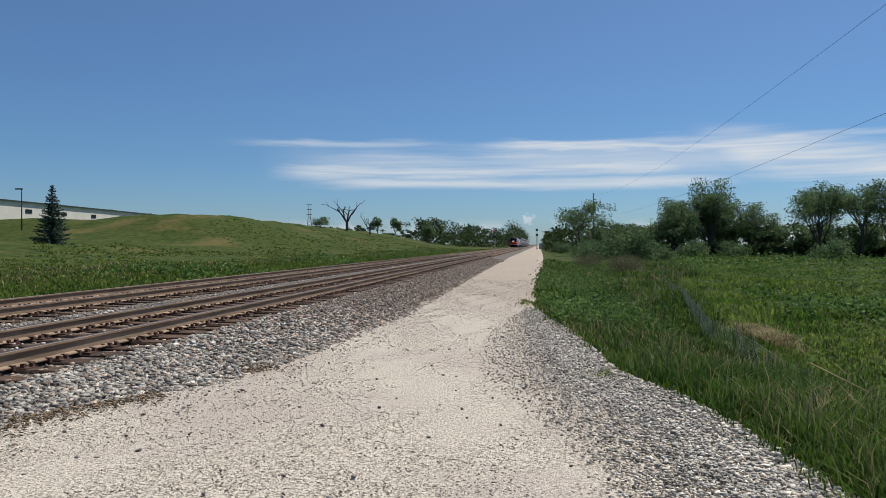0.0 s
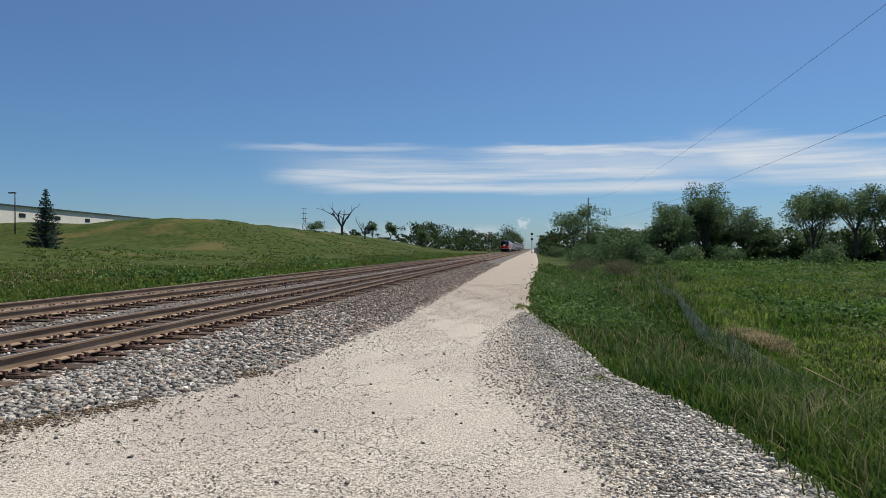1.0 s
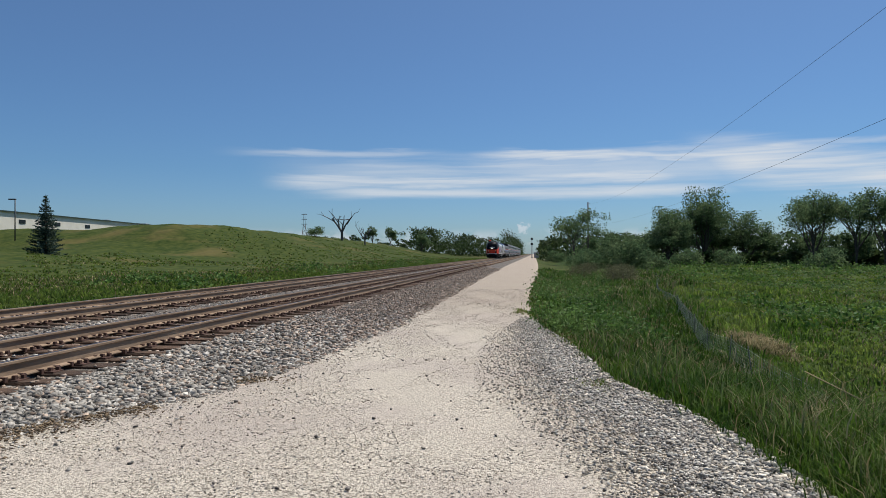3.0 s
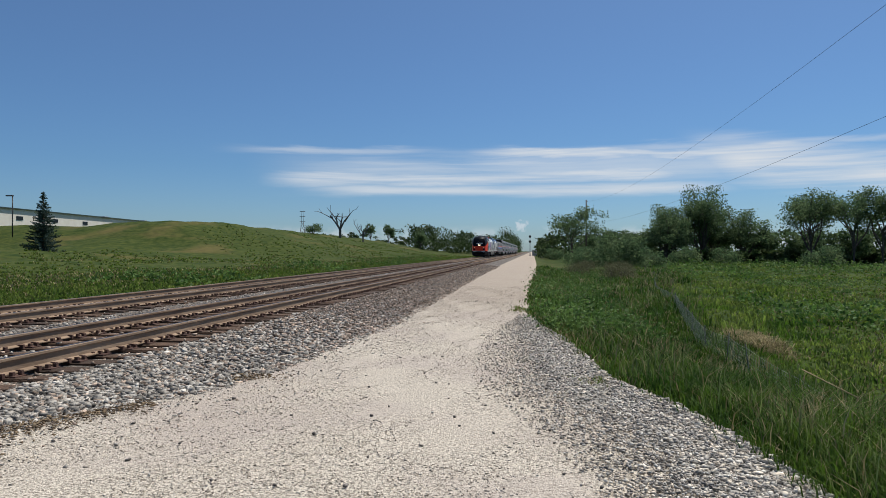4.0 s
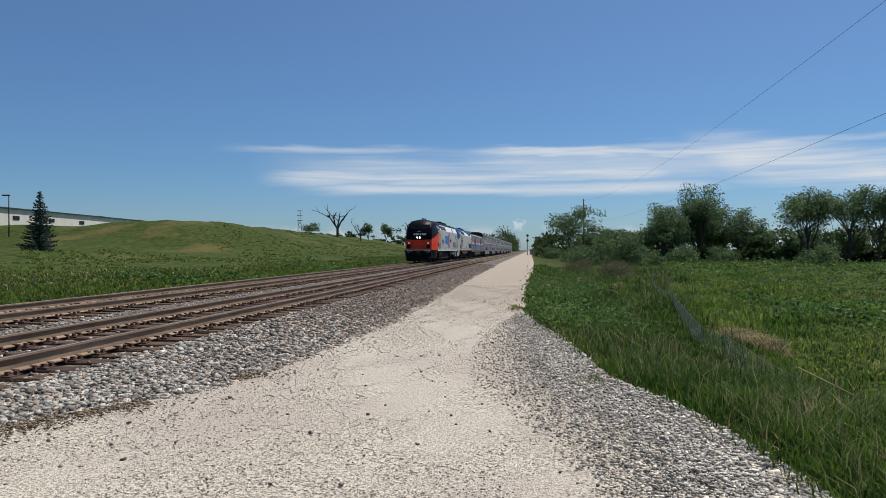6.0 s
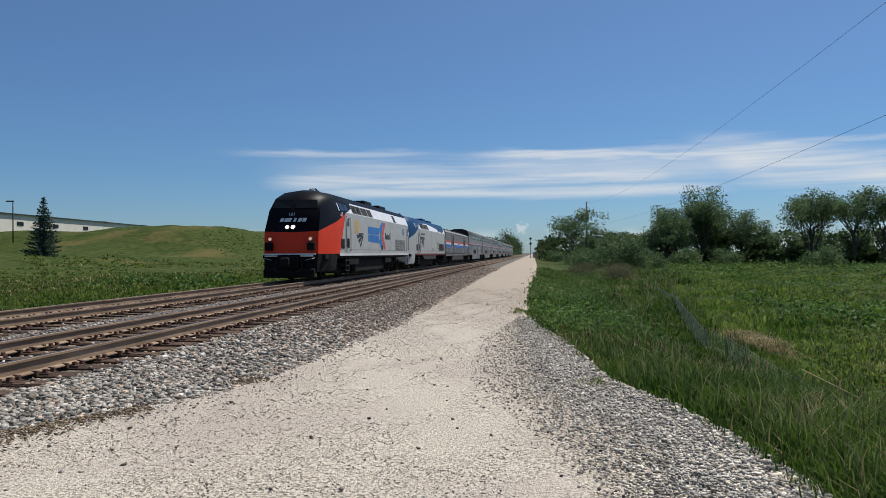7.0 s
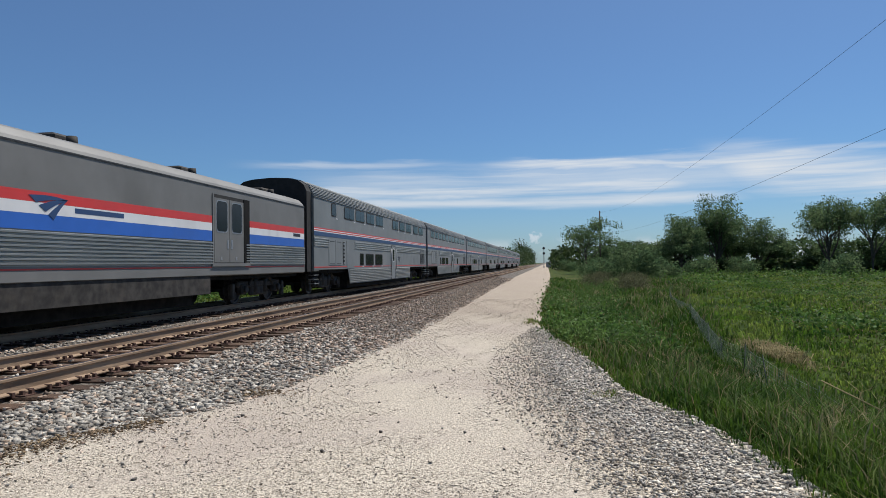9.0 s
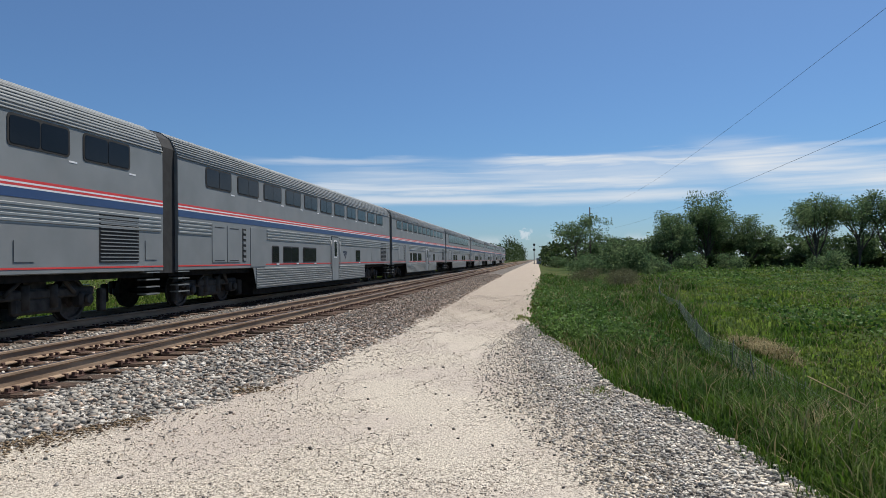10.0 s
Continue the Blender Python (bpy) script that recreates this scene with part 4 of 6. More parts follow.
def utility_pole():
    top = tagged(new("utility_pole"), "weathered wooden utility pole above the bushes", "utility pole")
    bm = bmesh.new()
    tube(bm, (0, 0, -0.6), (0, 0, 11.6), 0.17, 0.11, 10)
    part("post", bm, M["pole_wood"], top)
    for z in (11.3, 7.2):
        bm = bmesh.new()
        tube(bm, (0.10, 0, z), (0.26, 0, z), 0.03, 0.03, 6)
        tube(bm, (0.26, 0, z - 0.05), (0.26, 0, z + 0.12), 0.05, 0.035, 8)
        part("insulator", bm, M["galv"], top)
    place(top, 10.0, 131.0)
    other = copy_thing(top, pose(10.0, -22.0, float(ground_z(10.0, -22.0))))
    for z_end, sag in ((11.0, 2.75), (7.0, 1.85)):
        cu = bpy.data.curves.new("overhead_wire", "CURVE")
        cu.dimensions, cu.bevel_depth, cu.bevel_resolution = "3D", 0.006, 1
        sp = cu.splines.new("POLY")
        sp.points.add(48)
        for i in range(49):
            u = i / 48
            sp.points[i].co = (10.26, -22 + 153 * u, z_end + 0.0 - sag * 4 * u * (1 - u), 1)
        cu.materials.append(M["wire"])
        tagged(new("overhead_wire", cu), "thin black overhead wire strung between poles", "overhead wire", group="overhead wires")


def pylon():
    bm = bmesh.new()
    H, w = 22.0, 2.2
    def corner(s, t, z):
        k = w * (1 - 0.72 * min(z / 15, 1))
        return (s * k, t * k, z)
    for s in (-1, 1):
        for t in (-1, 1):
            tube(bm, corner(s, t, -1), corner(s, t, 15), 0.20, 0.17, 4)
            tube(bm, corner(s, t, 15), (s * 0.4, t * 0.4, H), 0.11, 0.08, 4)
    for i in range(6):
        z0, z1 = i * 2.5, (i + 1) * 2.5
        for t in (-1, 1):
            tube(bm, corner(-1, t, z0), corner(1, t, z1), 0.07, 0.07, 4)
            tube(bm, corner(1, t, z0), corner(-1, t, z1), 0.07, 0.07, 4)
    for z in (15.5, 18.5, 21.5):
        tube(bm, (-1.7, 0, z), (1.7, 0, z), 0.2, 0.2, 4)
    ob = tagged(part("transmission_tower", bm, M["iron"]), "far grey lattice transmission tower", "transmission tower")
    ob.matrix_basis = pose(-140.2, 404.0, 4.5, 0, 0, 20)


def signal(x, y, height, label, side):
    top = tagged(new("railway_signal"), label, "railway signal", group="railway signals")
    bm = bmesh.new()
    tube(bm, (0, 0, 0), (0, 0, height), 0.10, 0.08, 8)
    part("mast", bm, M["galv"], top)
    bm = bmesh.new()
    box(bm, -0.3, 0.3, -0.3, 0.3, 0.0, 0.35)
    part("base", bm, M["galv"], top)
    for z in (height - 0.5, height - 2.2):
        bm = bmesh.new()
        tube(bm, (0, -0.12, z), (0, -0.18, z), 0.42, 0.42, 18)
        box(bm, -0.2, 0.2, -0.12, 0.12, z - 0.25, z + 0.25)
        head = part("signal_head", bm, M["black_box"], top)
        bm = bmesh.new()
        tube(bm, (0, -0.19, z), (0, -0.21, z), 0.11, 0.11, 12)
        part("lamp", bm, M["red_lamp"] if z > height - 1 and not side else M["black_box"], head, "unlit lamp" if side else "red lamp")
        bm = bmesh.new()
        box(bm, -0.14, 0.14, -0.40, -0.19, z + 0.14, z + 0.16)
        part("hood", bm, M["black_box"], head)
    bm = bmesh.new()
    for k in range(10):
        box(bm, -0.2, 0.2, 0.14, 0.17, 0.5 + k * 0.4, 0.53 + k * 0.4)
    box(bm, -0.22, -0.19, 0.13, 0.18, 0.3, 4.6)
    box(bm, 0.19, 0.22, 0.13, 0.18, 0.3, 4.6)
    part("ladder", bm, M["galv"], top)
    top.matrix_basis = pose(x, y, -0.02)


def relay_case():
    top = tagged(new("signal_cabinet"), "grey steel signal cabinet beside the line", "cabinet")
    bm = bmesh.new()
    box(bm, -0.8, 0.8, -0.6, 0.6, 0.0, 1.9, bevel=0.04)
    part("body", bm, M["galv"], top)
    bm = bmesh.new()
    box(bm, -0.9, 0.9, -0.7, 0.7, 1.9, 2.0)
    part("roof", bm, M["galv"], top)
    bm = bmesh.new()
    box(bm, -0.7, 0.0, -0.63, -0.605, 0.15, 1.8)
    box(bm, 0.02, 0.7, -0.63, -0.605, 0.15, 1.8)
    part("door", bm, M["galv"], top)
    top.matrix_basis = pose(0.6, 236, -0.05)


def fence():
    """Sagging woven-wire field fence on thin steel posts."""
    top = tagged(new("fence"), "sagging woven-wire fence on thin steel posts", "fence")
    line = FENCE
    bm = bmesh.new()
    tube(bm, (0, 0, -0.3), (0, 0, 0.56), 0.010, 0.009, 6)
    box(bm, -0.018, 0.018, -0.004, 0.004, 0.49, 0.54)
    first = part("fence_post", bm, M["post"], top)
    pts = []
    for i, (x, y) in enumerate(line):
        z = float(ground_z(x, y))
        lean = (5, -4, 3, -6)[i % 4]
        m = pose(x, y, z - (0.2 if i < 3 else 0.0), lean, lean * 0.7, 20 * i)
        if i == 0:
            first.matrix_basis = m
        else:
            again(first, top, m)
        pts.append(m @ Vector((0, 0, 0.50)))
    for k in range(10):
        h, rad = 0.05 * k, 0.0022 if k == 0 else 0.0011
        bm = bmesh.new()
        for a, b in zip(pts, pts[1:]):
            prev = None
            for i in range(7):
                u = i / 6
                p = a.lerp(b, u) - Vector((0, 0, h + 0.10 * u * (1 - u)))
                if prev is not None:
                    tube(bm, prev, p, rad, rad, 3, caps=False)
                prev = p
        part("strand", bm, M["old_wire"], top)
    bm = bmesh.new()
    for a, b in list(zip(pts, pts[1:]))[:9]:
        n = int((b - a).length / 0.05)
        for i in range(n):
            u = (i + 0.5) / n
            p = a.lerp(b, u) - Vector((0, 0, 0.10 * u * (1 - u)))
            tube(bm, p, p - Vector((0, 0, 0.47)), 0.0011, 0.0011, 3, caps=False)
    part("mesh", bm, M["old_wire"], top, "thin woven wire mesh")
    bm = bmesh.new()
    tube(bm, pts[1] + Vector((0.03, 0, 0.13)), pts[2] + Vector((0.03, 0, 0.13)), 0.010, 0.008, 6)
    part("top_rail", bm, M["dry_grass"], top, "pale thin top rail")


def warehouse():
    top = tagged(new("warehouse"), "long low cream warehouse behind the bank, dark green roof edge", "warehouse")
    a = pose(-92, 60, 0.1, 0, 0, 7)
    bm = bmesh.new()
    box(bm, -60, 0, -30, 132, 0.0, 9.66)
    part("wall", bm, M["wall_cream"], top)
    bm = bmesh.new()
    box(bm, -60.4, 0.4, -30.4, 132.4, 9.66, 9.85)
    part("roof", bm, M["roof_green"], top)
    first = None
    for i in range(13):
        m = pose(0.03, -22 + i * 12, 7.6)
        if first is None:
            bm = bmesh.new()
            box(bm, -0.02, 0.06, -1.0, 1.0, 0, 0.75)
            first = part("window", bm, M["dark_glass"], top)
            first.matrix_basis = m
        else:
            again(first, top, m)
    for y in (100, 122):
        bm = bmesh.new()
        box(bm, -4.0, -2.4, y, y + 1.8, 9.85, 10.3, bevel=0.05)
        part("roof_unit", bm, M["galv"], top)
    top.matrix_basis = a
    lampost = tagged(new("street_lamp"), "dark parking-lot lamp post by the warehouse", "street lamp")
    bm = bmesh.new()
    tube(bm, (0, 0, 0), (0, 0, 8.0), 0.10, 0.08, 8)
    part("post", bm, M["black_box"], lampost)
    bm = bmesh.new()
    box(bm, -1.1, 0.1, -0.2, 0.2, 7.95, 8.15, bevel=0.03)
    part("lamp_head", bm, M["black_box"], lampost)
    lampost.matrix_basis = pose(-84.0, 101.0, 2.6)


plant_trees()
woods()
place(spruce(7.1, "dark green conical spruce on the grassy bank"), -55.9, 71.9)
place(dead_tree(12.5, 71, "bare bleached dead tree on the bank"), -53.1, 184.4, -0.3)
place(dead_tree(7.5, 74, "small bare dead tree on the bank"), -46.8, 185.3, -0.2)
utility_pole()
pylon()
signal(-13.9, 215.2, 6.2, "railway signal mast with a lit red lamp", 0)
signal(-0.9, 232.2, 7.0, "tall railway signal mast with two dark round heads", 1)
relay_case()
fence()
warehouse()


# ---- the train: each vehicle's own space has its front coupler at y = 0, rail tops at z = 0 ----
def paint(name, c, rough=0.32, metal=0.0, dirt=0.35):
    d = tuple(0.55 * v + 0.03 for v in c)
    return material(name, rough, metal, (tuple(v * 0.93 for v in c), tuple(min(1, v * 1.04) for v in c)), 2.2, 5, (0.3, 0.7),
                    dirt=(d, 0.9, 0.5, 0.8, dirt), bump=0.03, bump_scale=3)


M["silver"] = paint("silver_grey_paint", (0.50, 0.50, 0.475), 0.42, 0.10)
M["white_paint"] = paint("white_paint", (0.74, 0.74, 0.73), 0.35)
M["red_paint"] = paint("orange_red_paint", (0.76, 0.052, 0.014), 0.4, dirt=0.12)
M["red_paint"].node_tree.nodes["Principled BSDF"].inputs["Specular IOR Level"].default_value = 0.2
M["black_paint"] = paint("gloss_black_paint", (0.008, 0.008, 0.010), 0.42)
M["black_paint"].node_tree.nodes["Principled BSDF"].inputs["Specular IOR Level"].default_value = 0.05
M["arrow_blue"] = paint("bright_blue_paint", (0.030, 0.185, 0.52), 0.35)
M["arrow_red"] = paint("signal_red_paint", (0.72, 0.060, 0.035), 0.35)
M["navy"] = paint("deep_blue_paint", (0.008, 0.052, 0.142), 0.5)
M["navy"].node_tree.nodes["Principled BSDF"].inputs["Specular IOR Level"].default_value = 0.12
M["yellow"] = paint("golden_yellow_paint", (0.72, 0.42, 0.08), 0.5)
M["ink"] = paint("dark_lettering", (0.020, 0.024, 0.040), 0.5)
M["number_blue"] = paint("blue_lettering", (0.06, 0.20, 0.46), 0.5)
M["steel"] = material("stainless_steel", 0.42, 0.6, ((0.25, 0.258, 0.25), (0.335, 0.342, 0.335)), 1.2, 5, (0.3, 0.7), 0.05, 5, dirt=((0.30, 0.29, 0.27), 0.8, 0.5, 0.75, 0.5), stretch=(1, 0.5, 2))
M["steel_flat"] = material("flat_grey_steel_sheet", 0.62, 0.3, ((0.196, 0.212, 0.214), (0.246, 0.262, 0.264)), 1.0, 5, (0.3, 0.7), 0.03, 4, dirt=((0.27, 0.26, 0.25), 0.7, 0.5, 0.75, 0.4))
M["roof_steel"] = material("dull_roof_steel", 0.68, 0.3, ((0.20, 0.208, 0.205), (0.27, 0.278, 0.275)), 1.2, 5, (0.3, 0.7), 0.05, 5, dirt=((0.15, 0.145, 0.135), 0.8, 0.5, 0.75, 0.5), stretch=(1, 0.5, 2))
M["bag_steel"] = material("weathered_grey_steel", 0.6, 0.25, ((0.165, 0.163, 0.155), (0.215, 0.212, 0.202)), 0.9, 5, (0.3, 0.7), 0.03, 4, dirt=((0.13, 0.125, 0.115), 0.6, 0.5, 0.75, 0.5))
M["stripe_red"] = paint("stripe_red", (0.62, 0.045, 0.040), 0.4)
M["stripe_white"] = paint("stripe_white", (0.75, 0.75, 0.75), 0.4)
M["stripe_blue"] = paint("stripe_blue", (0.030, 0.130, 0.50), 0.4)
M["stripe_navy"] = paint("stripe_navy", (0.030, 0.065, 0.160), 0.4)
M["under"] = material("grimy_underframe", 0.9, 0.0, ((0.008, 0.008, 0.008), (0.022, 0.020, 0.018)), 5, 4, dirt=((0.05, 0.04, 0.03), 1.5, 0.5, 0.8, 0.5), spec=0.15)
M["truck_iron"] = material("dusty_truck_iron", 0.8, 0.2, ((0.022, 0.020, 0.018), (0.060, 0.054, 0.048)), 5, 4, dirt=((0.10, 0.08, 0.06), 2.0, 0.5, 0.8, 0.5))
M["wheel"] = material("worn_wheel_steel", 0.6, 0.4, ((0.030, 0.026, 0.024), (0.075, 0.065, 0.060)), 8, 3)
M["grille"] = material("dark_louvre", 0.6, 0.3, ((0.020, 0.021, 0.023), (0.046, 0.048, 0.050)), 5, 3)
M["pilot_black"] = material("dull_black_steel", 0.8, 0, ((0.006, 0.006, 0.006), (0.014, 0.013, 0.012)), 4, 4, spec=0.15)
M["black_iron"] = material("black_painted_iron", 0.85, 0, ((0.006, 0.006, 0.006), (0.018, 0.017, 0.016)), 5, 4, dirt=((0.035, 0.03, 0.025), 2.0, 0.5, 0.8, 0.4), spec=0.2)
M["sill_rust"] = paint("grimy_dark_red_paint", (0.34, 0.060, 0.048), 0.6)
M["rubber"] = material("black_rubber", 0.85, 0, ((0.010, 0.010, 0.010), (0.020, 0.020, 0.020)), 5, 3)
M["window_frame"] = M["rubber"]


def prism(bm, pts, x0, x1, mi=0):
    """A flat piece standing on a side: outline of (y, z), from x0 out to x1."""
    a = [bm.verts.new((x0, y, z)) for y, z in pts]
    b = [bm.verts.new((x1, y, z)) for y, z in pts]
    n = len(pts)
    fs = [bm.faces.new(b), bm.faces.new(a[::-1])] + [bm.faces.new((a[i], a[(i + 1) % n], b[(i + 1) % n], b[i])) for i in range(n)]
    for f in fs:
        f.material_index = mi
    bmesh.ops.recalc_face_normals(bm, faces=fs)
    return fs


def rect(y0, y1, z0, z1):
    return [(y0, z0), (y1, z0), (y1, z1), (y0, z1)]


def rounded(y0, y1, z0, z1, r=0.10, n=4):
    out = []
    for cy, cz, a0 in ((y1 - r, z1 - r, 0), (y0 + r, z1 - r, 90), (y0 + r, z0 + r, 180), (y1 - r, z0 + r, 270)):
        out += [(cy + r * math.cos(radians(a0 + 90 * k / n)), cz + r * math.sin(radians(a0 + 90 * k / n))) for k in range(n + 1)]
    return out


def plate(name, parent, pts, mat, x=1.55, proud=0.006, label="", both=True):
    """The same flat piece on both sides of a vehicle."""
    made = []
    for s in ((1, -1) if both else (1,)):
        bm = bmesh.new()
        prism(bm, pts, s * (x - 0.01), s * (x + proud))
        made.append(part(name, bm, mat, parent, label))
    return made[0]


def slant_pt(y, u):
    """A point on a locomotive's sloping upper side; u runs 0 to 1 from fold to roof."""
    return Vector((1.55 - 0.25 * u, y, 3.20 + 0.55 * u))


def slant(name, parent, pts, mat, proud=0.008, label=""):
    nrm = Vector((0.55, 0, 0.25)).normalized()
    for s in (1, -1):
        bm = bmesh.new()
        a = [slant_pt(y, u) - nrm * 0.01 for y, u in pts]
        b = [slant_pt(y, u) + nrm * proud for y, u in pts]
        for q in a + b:
            q.x *= s
        va, vb = [bm.verts.new(q) for q in a], [bm.verts.new(q) for q in b]
        n = len(pts)
        fs = [bm.faces.new(vb), bm.faces.new(va[::-1])] + [bm.faces.new((va[i], va[(i + 1) % n], vb[(i + 1) % n], vb[i])) for i in range(n)]
        bmesh.ops.recalc_face_normals(bm, faces=fs)
        first = part(name, bm, mat, parent, label)
    return first


def lettering(name, parent, body, y, z, height, mat, x=1.556, squeeze=1.0, front=None, bold=0.0):
    for s in ((1, -1) if front is None else (0,)):
        cu = bpy.data.curves.new(name, "FONT")
        cu.body, cu.size, cu.extrude, cu.align_x, cu.offset = body, height * 1.42, 0.002, "CENTER", bold
        cu.materials.append(mat)
        ob = new(name, cu)
        ob.parent = parent
        if front is None:
            ob.matrix_basis = pose(s * x, y, z, 90, 0, 90 * s) @ Matrix.Diagonal((squeeze, 1, 1, 1))
        else:
            ob.matrix_basis = front


def louvres(name, parent, y0, y1, z0, z1, x=1.55, n=9, label="dark louvred grille", slat="grille", share=0.36):
    for s in (1, -1):
        bm = bmesh.new()
        prism(bm, rect(y0, y1, z0, z1), s * (x - 0.02), s * (x + 0.006), 0)
        for k in range(n):
            z = z0 + (z1 - z0) * (k + 0.5) / n
            h = (z1 - z0) / n * share
            prism(bm, rect(y0 + 0.04, y1 - 0.04, z - h, z + h * 0.4), s * x, s * (x + 0.022), 1)
        part(name, bm, [M["rubber"], M[slat]], parent, label)


def flutes(name, parent, y0, y1, z0, z1, pitch, mat, x=1.55, depth=0.022):
    """Ribbed stainless sheet: ridges running along the side."""
    n = max(1, round((z1 - z0) / pitch))
    for s in (1, -1):
        bm = bmesh.new()
        rows = []
        for k in range(n):
            z = z0 + (z1 - z0) * k / n
            p = (z1 - z0) / n
            rows += [(0.003, z), (0.003, z + 0.30 * p), (depth, z + 0.45 * p), (depth, z + 0.85 * p)]
        rows.append((0.003, z1))
        v = [[bm.verts.new((s * (x + a), y, z)) for a, z in rows] for y in (y0, y1)]
        fs = [bm.faces.new((v[0][i], v[1][i], v[1][i + 1], v[0][i + 1])) for i in range(len(rows) - 1)]
        for y, vv in ((y0, v[0]), (y1, v[1])):
            back = [bm.verts.new((s * (x - 0.005), y, z)) for z in (z1, z0)]
            bm.faces.new(vv + back)
        bmesh.ops.recalc_face_normals(bm, faces=bm.faces)
        part(name, bm, mat, parent)


def loft(sections, mats, pick=None):
    """Skin over rings of points (half rings from the sill over the roof), mirrored in x."""
    bm = bmesh.new()
    rings = []
    for sec in sections:
        half = [Vector(p) for p in sec]
        rings.append([bm.verts.new(p) for p in half] + [bm.verts.new((-p.x, p.y, p.z)) for p in half[::-1]])
    k = len(rings[0])
    for j, (a, b) in enumerate(zip(rings, rings[1:])):
        for i in range(k):
            f = bm.faces.new((a[i], a[(i + 1) % k], b[(i + 1) % k], b[i]))
            if pick:
                f.material_index = pick(j, min(i, k - 2 - i) if i < k - 1 else -1)
    bm.faces.new(rings[0][::-1])
    bm.faces.new(rings[-1])
    bmesh.ops.remove_doubles(bm, verts=bm.verts, dist=1e-5)
    bmesh.ops.recalc_face_normals(bm, faces=bm.faces)
    return bm


def truck(parent, y, r, base, loco):
    """A two-axle truck: side frames, bolster, springs, and its wheels."""
    bm = bmesh.new()
    for s in (1, -1):
        xo = s * 1.02
        box(bm, xo - 0.09, xo + 0.09, y - base / 2 - 0.35, y + base / 2 + 0.35, r + 0.06, r + 0.26, bevel=0.04)
        box(bm, xo - 0.08, xo + 0.08, y - 0.65, y + 0.65, r - 0.22, r + 0.10, bevel=0.05)
        for e in (-1, 1):
            box(bm, xo - 0.07, xo + 0.16, y + e * base / 2 - 0.2, y + e * base / 2 + 0.2, r - 0.16, r + 0.16, bevel=0.05)
            tube(bm, (xo + s * 0.05, y + e * 0.38, r - 0.12), (xo + s * 0.05, y + e * 0.38, r + 0.34), 0.11, 0.11, 10)
            tube(bm, (xo + s * 0.16, y + e * base / 2, r), (xo + s * 0.24, y + e * base / 2, r), 0.12, 0.10, 10)
            tube(bm, (xo + s * 0.12, y + e * (base / 2 - 0.35), r + 0.15), (xo + s * 0.14, y + e * 0.55, r + 0.45), 0.045, 0.045, 6)
        box(bm, xo - 0.04, xo + 0.10, y - base / 2 - 0.75, y - base / 2 - 0.55, r - 0.3, r + 0.2, bevel=0.03)
        box(bm, xo - 0.04, xo + 0.10, y + base / 2 + 0.55, y + base / 2 + 0.75, r - 0.3, r + 0.2, bevel=0.03)
    box(bm, -1.0, 1.0, y - 0.3, y + 0.3, r - 0.1, r + 0.4)
    for e in (-1, 1):
        tube(bm, (-0.9, y + e * base / 2, r), (0.9, y + e * base / 2, r), 0.08, 0.08, 10)
    if loco:
        box(bm, -0.95, 0.95, y - base / 2 - 0.4, y + base / 2 + 0.4, r - 0.15, r + 0.12)
    t = part("truck", bm, M["black_iron"] if loco else M["truck_iron"], parent, "black cast truck frame with springs" if loco else "grimy cast truck frame with springs")
    prof = ((0.66, 0.0), (0.66, r + 0.028), (0.69, r + 0.028), (0.70, r), (0.82, r - 0.006), (0.82, r * 0.84), (0.775, r * 0.80), (0.775, r * 0.36), (0.83, r * 0.30), (0.83, 0.0))
    for s in (1, -1):
        bm = bmesh.new()
        n = 28
        rings = [[bm.verts.new((s * x, q * math.cos(k * math.tau / n), q * math.sin(k * math.tau / n))) for k in range(n)] for x, q in prof]
        for a, b in zip(rings, rings[1:]):
            for k in range(n):
                bm.faces.new((a[k], a[(k + 1) % n], b[(k + 1) % n], b[k]))
        bmesh.ops.remove_doubles(bm, verts=bm.verts, dist=1e-5)
        bmesh.ops.recalc_face_normals(bm, faces=bm.faces)
        w = part("wheel", bm, M["black_iron"] if loco else M["wheel"], t, "worn flanged steel wheel")
        w.location = (0, y - base / 2, r)
        again(w, t, pose(0, y + base / 2, r))


def coupler(parent, y, s):
    bm = bmesh.new()
    box(bm, -0.12, 0.12, min(y, y + s * 0.7), max(y, y + s * 0.7), 0.75, 0.98, bevel=0.03)
    box(bm, -0.18, 0.18, min(y + s * 0.02, y + s * 0.28), max(y + s * 0.02, y + s * 0.28), 0.68, 1.05, bevel=0.06)
    part("coupler", bm, M["under"], parent)


def steps(parent, y, z0=0.38, z1=1.1, n=4, w=0.5):
    for s in (1, -1):
        rails = []
        for yy in (y - 0.03, y + w):
            bm = bmesh.new()
            box(bm, min(s * 1.50, s * 1.54), max(s * 1.50, s * 1.54), yy, yy + 0.03, z0 - 0.02, z1 + 0.1)
            rails.append(part("step_rail", bm, M["truck_iron"], parent, "steel ladder rail"))
        for k in range(n):
            z = z0 + (z1 - z0) * k / (n - 1)
            bm = bmesh.new()
            box(bm, min(s * 1.25, s * 1.54), max(s * 1.25, s * 1.54), y, y + w, z - 0.02, z + 0.015)
            part("step", bm, M["truck_iron"], parent)


